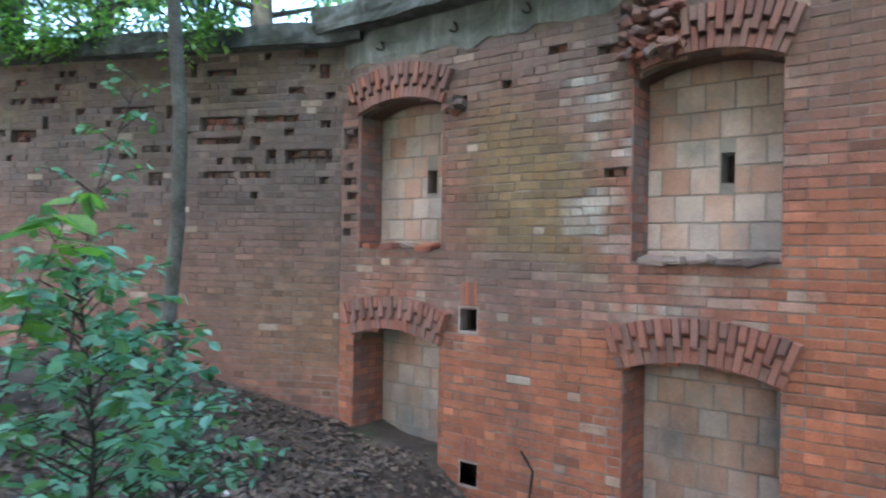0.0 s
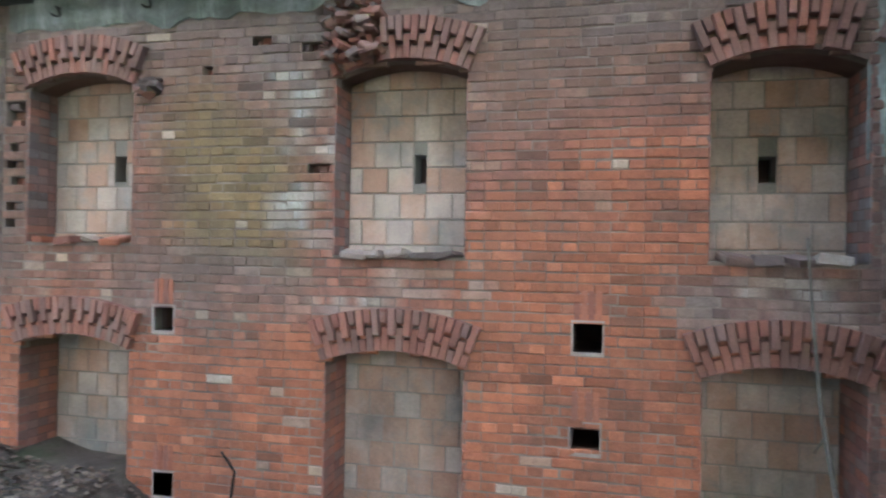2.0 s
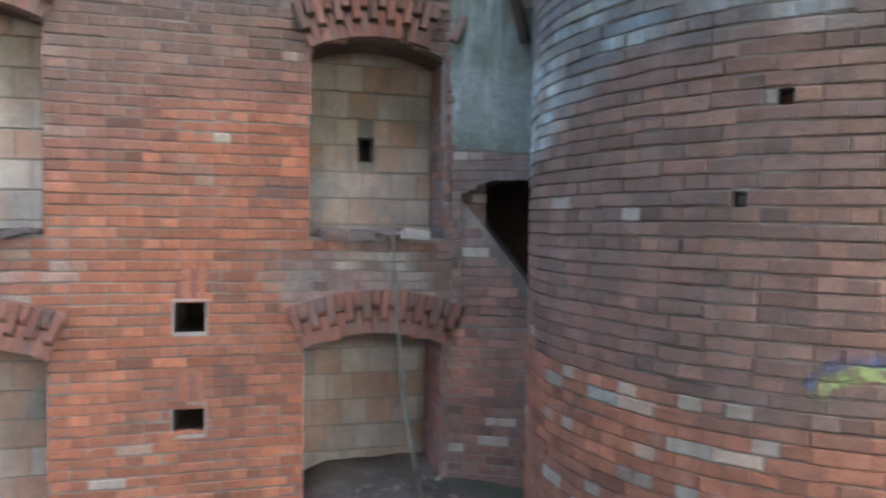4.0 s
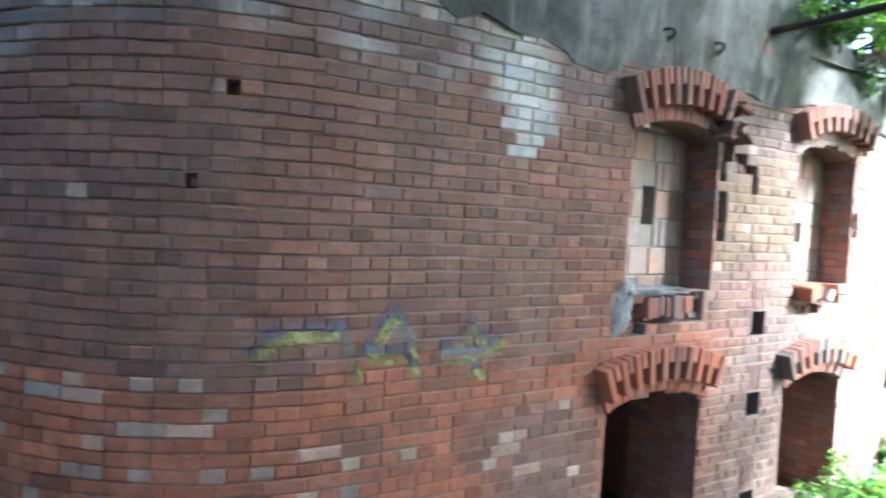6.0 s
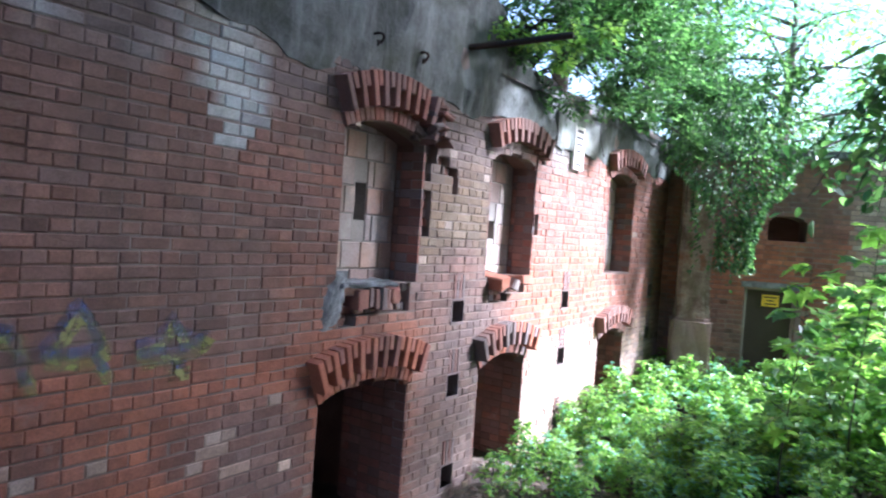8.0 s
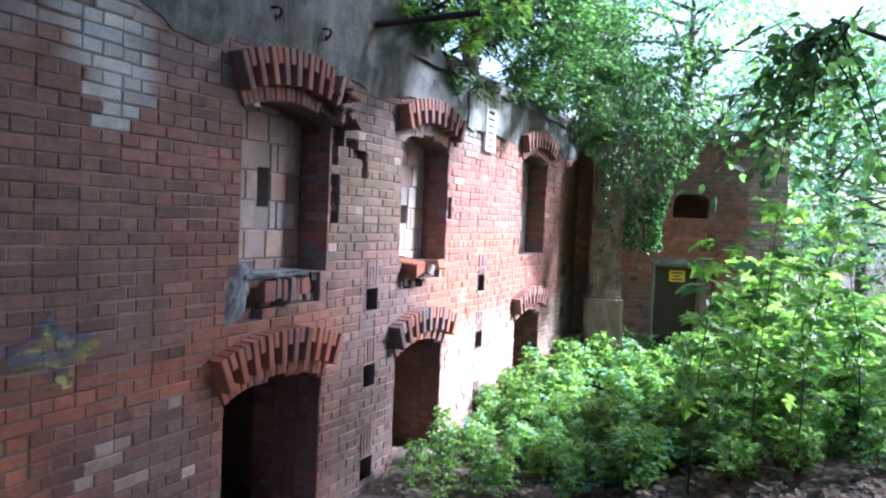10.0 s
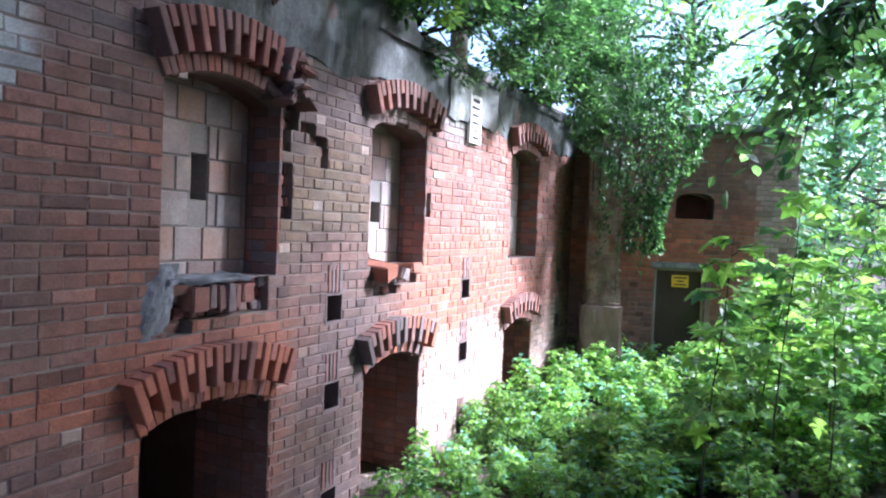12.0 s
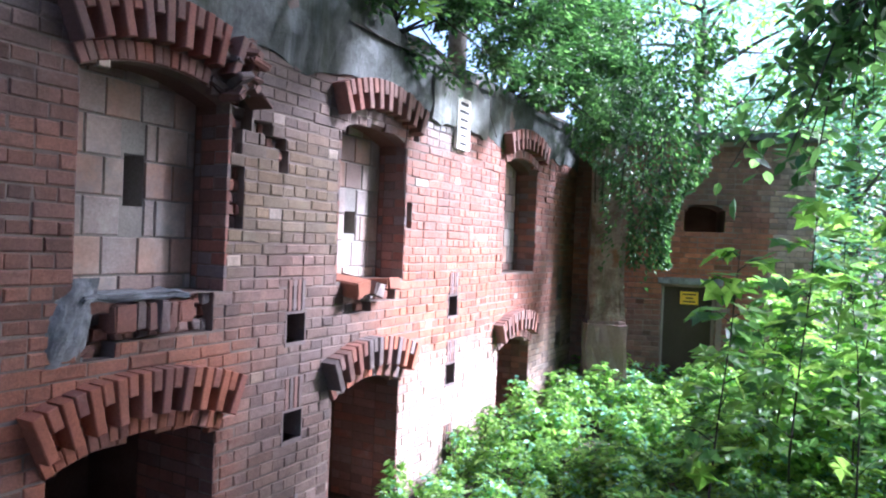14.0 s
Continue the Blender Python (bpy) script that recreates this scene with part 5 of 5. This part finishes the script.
# seedlings at the foot of the second doorway
for k, (s, d) in enumerate(((9.45, 0.35), (9.8, 0.5), (10.15, 0.3), (10.4, 0.6), (9.9, 0.9), (9.3, 0.75), (10.6, 0.95))):
    q = at(f2_line, s, d, 0)
    c = copy_thing(protos[k % 5], stand(q.x, q.y, 70 * k))
    c.matrix_basis = c.matrix_basis @ Matrix.Diagonal((0.7, 0.7, 0.62 + 0.1 * (k % 3), 1))

# ivy curtain over a buttress at the far end of the long front
P_IVY = Vector((13.35, -8.05, 0))
butt = empty("buttress", Matrix.Translation((P_IVY.x + 0.4, P_IVY.y + 0.05, -1.1)))
bm = bmesh.new()
box(bm, (-0.1, -0.24, -0.3), (0.6, 0.28, 4.4), Matrix.Rotation(-0.1, 4, "Z"), 0.06)
bmesh.ops.subdivide_edges(bm, edges=bm.edges, cuts=6, use_grid_fill=True)
for v in bm.verts:
    v.co += Vector((fbm(v.co.z, v.co.y, 1.5, 1), fbm(v.co.z, v.co.x, 1.5, 2), 0)) * 0.05
part("masonry", bm, OLD_PLASTER, butt)
# Slightly larger pale box: sunlight on the foot, put into its colour.
bm = bmesh.new()
box(bm, (-0.17, -0.3, -0.3), (0.62, 0.34, 1.75), Matrix.Rotation(-0.1, 4, "Z"), 0.05)
bmesh.ops.subdivide_edges(bm, edges=bm.edges, cuts=5, use_grid_fill=True)
for v in bm.verts:
    v.co += Vector((fbm(v.co.z, v.co.y, 2.5, 1), fbm(v.co.z, v.co.x, 2.5, 2), 0.5 * fbm(v.co.x, v.co.y, 4, 2))) * 0.04
part("plaster_foot", bm, PALE, butt)
tagged(butt, "plastered buttress under ivy, sunlight painted pale on its foot", "buttress")
r6 = random.Random(6)
spots = []
while len(spots) < 9500:
    z = 5.0 - 3.3 * r6.random() ** 1.25
    a = r6.uniform(0, math.tau)
    full = step(z, 2.3, 3.6)
    w = (0.22 + 0.6 * full) * (1 + 0.45 * fbm(z, a, 1.2, 3))
    if z < 2.9 and r6.random() > 0.35 + 0.5 * step(math.sin(-a), -0.2, 0.9):
        continue
    spots.append((Vector((math.cos(a) * w * 0.9 - 0.15, math.sin(a) * w * 1.15 - 0.30 + 0.12 * full, z)), Vector((math.cos(a), math.sin(a), -0.3))))
# loose trails on the masonry below
for k in range(26):
    a0, z0 = r6.uniform(2.0, 5.5), r6.uniform(2.6, 3.2)
    for i in range(26):
        t = i / 26
        spots.append((Vector((math.cos(a0) * 0.4, math.sin(a0) * 0.42 + 0.06 * math.sin(9 * t + k), z0 - t * r6.uniform(0.7, 1.3))), Vector((math.cos(a0), math.sin(a0), -0.5))))
ivy = empty("ivy", Matrix.Translation((P_IVY.x, P_IVY.y - 0.12, -0.2)))
ob = new("leaves", leaf_cloud("leaves", spots, OVATE, 0.075, [LEAFDARK, LEAFDARK, LEAFDARK, LEAF], 61, 0.7))
ob.parent = ivy
bm = bmesh.new()
for k in range(9):
    a = k * 0.7
    tube(bm, [(math.cos(a) * 0.42, math.sin(a) * 0.42 + 0.05, 2.5 + k * 0.05), (math.cos(a + 0.2) * 0.5, math.sin(a) * 0.5, 3.2), (math.cos(a) * 0.4, math.sin(a + 0.3) * 0.45, 4.3)], [0.012, 0.01, 0.006], 5)
tagged(part("stemwork", bm, BARKDARK, ivy), kind="stuff")
tagged(ivy, "thick curtain of green ivy hanging over the wall", "ivy")

# bushes overhanging the wall top
def overhang(line, s, z, d, w, h, n, mats, seed, size=0.09, shape=OVATE):
    r = random.Random(seed)
    base = at(line, s, -0.3, z)
    root = empty("overhanging_bush", Matrix.Translation(base))
    p, u, nn = line(s)
    spots = []
    bm = bmesh.new()
    for k in range(16):
        q = u * r.gauss(0, w * 0.5) + nn * (0.3 + d * r.random()) + Vector((0, 0, r.uniform(-h * 0.6, h)))
        tube(bm, [Vector((0, 0, -0.1)), q * 0.5 + Vector((0, 0, 0.25)), q], [0.02, 0.012, 0.004], 5)
        cr = r.uniform(0.16, 0.34) * w * 0.7
        for i in range(n // 16):
            v = Vector((r.gauss(0, 1), r.gauss(0, 1), r.gauss(0, 0.7))) * cr * 0.6
            spots.append((q + v, v.normalized() + nn * 0.4))
    tagged(part("branchwork", bm, BARKDARK, root), kind="stuff")
    ob = new("leaves", leaf_cloud("leaves", spots, shape, size, mats, seed))
    ob.parent = root
    return tagged(root, "green bush hanging over the wall top", "bush", "bushes on the wall")


overhang(f2_line, 9.7, 3.7, 1.1, 0.45, 0.25, 800, [LEAFLIGHT, LEAFLIGHT, LEAF], 71, 0.075)
for k in range(9):
    overhang(f2_line, 10.6 + k * 0.95, 3.75 + 0.35 * (k % 3), 0.8 + 0.3 * (k % 2), 1.0, 0.75, 3200, [LEAFDARK, LEAFDARK, LEAFDARK, LEAF], 110 + k, 0.07)
for k in range(4):
    overhang(f2_line, 11.0 + k * 2.0, 5.0, 0.6, 1.5, 0.8, 2800, [LEAFDARK, LEAFDARK, LEAF], 130 + k, 0.085)
overhang(F1_LINE, 3.1, 4.4, 0.5, 0.8, 0.4, 700, [LEAFDARK, LEAF], 76, 0.07)
for k, s in enumerate((0.5, 2.2, 3.9, 5.4, 7.0)):
    overhang(F0_LINE, s, 4.5, 0.5, 1.0, 0.55, 1300, [LEAF, LEAFLIGHT], 80 + k)

# trees on the bank, behind the undergrowth and round the place
TREES = [
    tree("tree", "broad green tree on the fort's bank", 6.5, 0.16, 3.0, 0.22, 34, 11000, 0.14, [LEAFDARK, LEAF, LEAFDARK], 91, pose(12.2, -4.0, 4.9)),
    # Far crowns use pale cool leaves: bright haze put into their colour.
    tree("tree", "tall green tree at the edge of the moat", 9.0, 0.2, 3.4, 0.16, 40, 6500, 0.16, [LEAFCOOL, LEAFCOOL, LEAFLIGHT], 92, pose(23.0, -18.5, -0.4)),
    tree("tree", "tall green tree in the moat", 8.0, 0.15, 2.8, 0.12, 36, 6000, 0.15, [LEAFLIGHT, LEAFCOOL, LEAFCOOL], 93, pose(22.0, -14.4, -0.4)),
    # Unseen: this tree and its copies only keep sun off the near walls.
    tree("tree", "unseen dense tree added to shade the near walls", 11.5, 0.24, 4.4, 0.34, 44, 19000, 0.3, [LEAFDARK, LEAFDARK, LEAF], 94, pose(-1.8, -12.0, 1.0)),
]
# Index 3, and 0 at x 5.4 and 7.9: unseen, added for shade.
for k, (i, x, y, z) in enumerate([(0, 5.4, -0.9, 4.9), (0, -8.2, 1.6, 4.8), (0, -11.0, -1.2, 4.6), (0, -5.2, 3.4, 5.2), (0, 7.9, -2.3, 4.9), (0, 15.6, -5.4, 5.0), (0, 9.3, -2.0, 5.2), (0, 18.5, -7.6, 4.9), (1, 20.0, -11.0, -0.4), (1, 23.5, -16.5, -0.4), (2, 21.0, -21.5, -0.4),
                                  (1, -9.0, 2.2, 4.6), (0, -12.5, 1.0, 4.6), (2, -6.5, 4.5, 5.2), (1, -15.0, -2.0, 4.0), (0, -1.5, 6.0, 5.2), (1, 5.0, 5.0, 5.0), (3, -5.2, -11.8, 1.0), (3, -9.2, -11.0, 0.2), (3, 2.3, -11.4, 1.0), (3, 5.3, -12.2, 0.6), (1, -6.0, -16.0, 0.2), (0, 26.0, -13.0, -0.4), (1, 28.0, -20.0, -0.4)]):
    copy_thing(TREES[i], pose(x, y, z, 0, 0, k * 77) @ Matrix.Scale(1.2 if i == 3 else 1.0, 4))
for ob in scene.objects:
    if ob.name.split(".")[0] == "tree":
        tagged(ob, group="trees")

# drooping branch of large leaves near the walk
br = empty("hanging_branch", Matrix.Translation((9.0, -8.6, 2.05)))
spots, bm = [], bmesh.new()
r7 = random.Random(7)
for k in range(20):
    p0 = Vector((r7.gauss(0, 0.3), -0.6, 1.9))
    q = Vector((r7.gauss(0, 0.5), r7.uniform(-1.3, 0.5), r7.uniform(0.2, 1.5)))
    tube(bm, [p0, p0.lerp(q, 0.5) + Vector((0, 0, 0.15)), q], [0.014, 0.009, 0.004], 5)
    for i in range(34):
        f = r7.random() ** 0.6
        spots.append((p0.lerp(q, f) + Vector((r7.gauss(0, 0.12), r7.gauss(0, 0.12), r7.gauss(0, 0.09))), Vector((r7.gauss(0, 1), r7.gauss(0, 1), -0.5))))
tube(bm, [(0.2, -3.0, -2.3), (0.15, -2.8, 0.2), (0.1, -1.8, 1.6), (0, -0.6, 1.95)], [0.07, 0.06, 0.045, 0.02], 8)
tagged(part("branchwork", bm, BARKDARK, br), kind="stuff")
ob = new("leaves", leaf_cloud("leaves", spots, OVATE, 0.16, [LEAF, LEAFDARK], 77))
ob.parent = br
tagged(br, "drooping branch with large dark green leaves", "branch")

# ---- litter, twigs and bits on the ground ----
r8 = random.Random(8)
spots = []
for k in range(17000):
    x, y = (r8.uniform(-6.5, 9.5), r8.uniform(-6.5, 0)) if k % 2 else (r8.uniform(-6.0, -1.2), r8.uniform(-4.0, 0))
    if x < 3.2:
        ok = y > -5.2 and (x + 4.6) * 0.41 - y * 0.912 > 0.05 if x < -4.6 else y > -5.2
    else:
        ok = (Vector((x, y, 0)) - F2_O).dot(F2_N) > 0.05
    if ok:
        spots.append((Vector((x, y, ground_z(x, y) + 0.012)), Vector((r8.gauss(0, 1), r8.gauss(0, 1), 0))))
for k in range(7000):
    x, y = r8.triangular(2.0, 12.5, 8.5), r8.triangular(-11.0, -4.5, -8.0)
    spots.append((Vector((x, y, ground_z(x, y) + 0.012)), Vector((r8.gauss(0, 1), r8.gauss(0, 1), 0))))
litter = new("leaf_litter", leaf_cloud("leaf_litter", spots, SMALL, 0.085, [LITTER], 81, 0.0))
tagged(litter, "scattered brown dead leaves on soil", "leaf litter", kind="stuff")
for k in range(26):
    x, y = r8.uniform(-4.4, -1.0), r8.uniform(-3.2, -0.7)
    a, ln = r8.uniform(0, math.pi), r8.uniform(0.5, 1.5)
    bm = bmesh.new()
    pts = []
    for t in (-0.5, -0.17, 0.17, 0.5):
        px, py = math.cos(a) * ln * t + r8.gauss(0, 0.03), math.sin(a) * ln * t + r8.gauss(0, 0.03)
        pts.append((px, py, ground_z(x + px, y + py) - ground_z(x, y) + 0.012))
    tube(bm, pts, [0.018, 0.016, 0.012, 0.007], 6)
    tw = empty("fallen_branch", Matrix.Translation((x, y, ground_z(x, y))))
    part("stick", bm, BARKDARK, tw)
    tagged(tw, "dead fallen branch lying on leaf litter", "branch", "fallen branches")
for x, y in ((-2.9, -1.6), (-4.6, -1.2), (-3.6, -2.2)):
    bm = bmesh.new()
    box(bm, (-0.05, -0.03, 0), (0.05, 0.03, 0.02), Matrix.Rotation(x, 4, "Z"), 0.006)
    sc = empty("paper_scrap", Matrix.Translation((x, y, ground_z(x, y) + 0.01)))
    part("scrap", bm, SIGNWHITE, sc)
    tagged(sc, "small white scrap of litter on the ground", "litter", "scraps")

place_near_bricks()
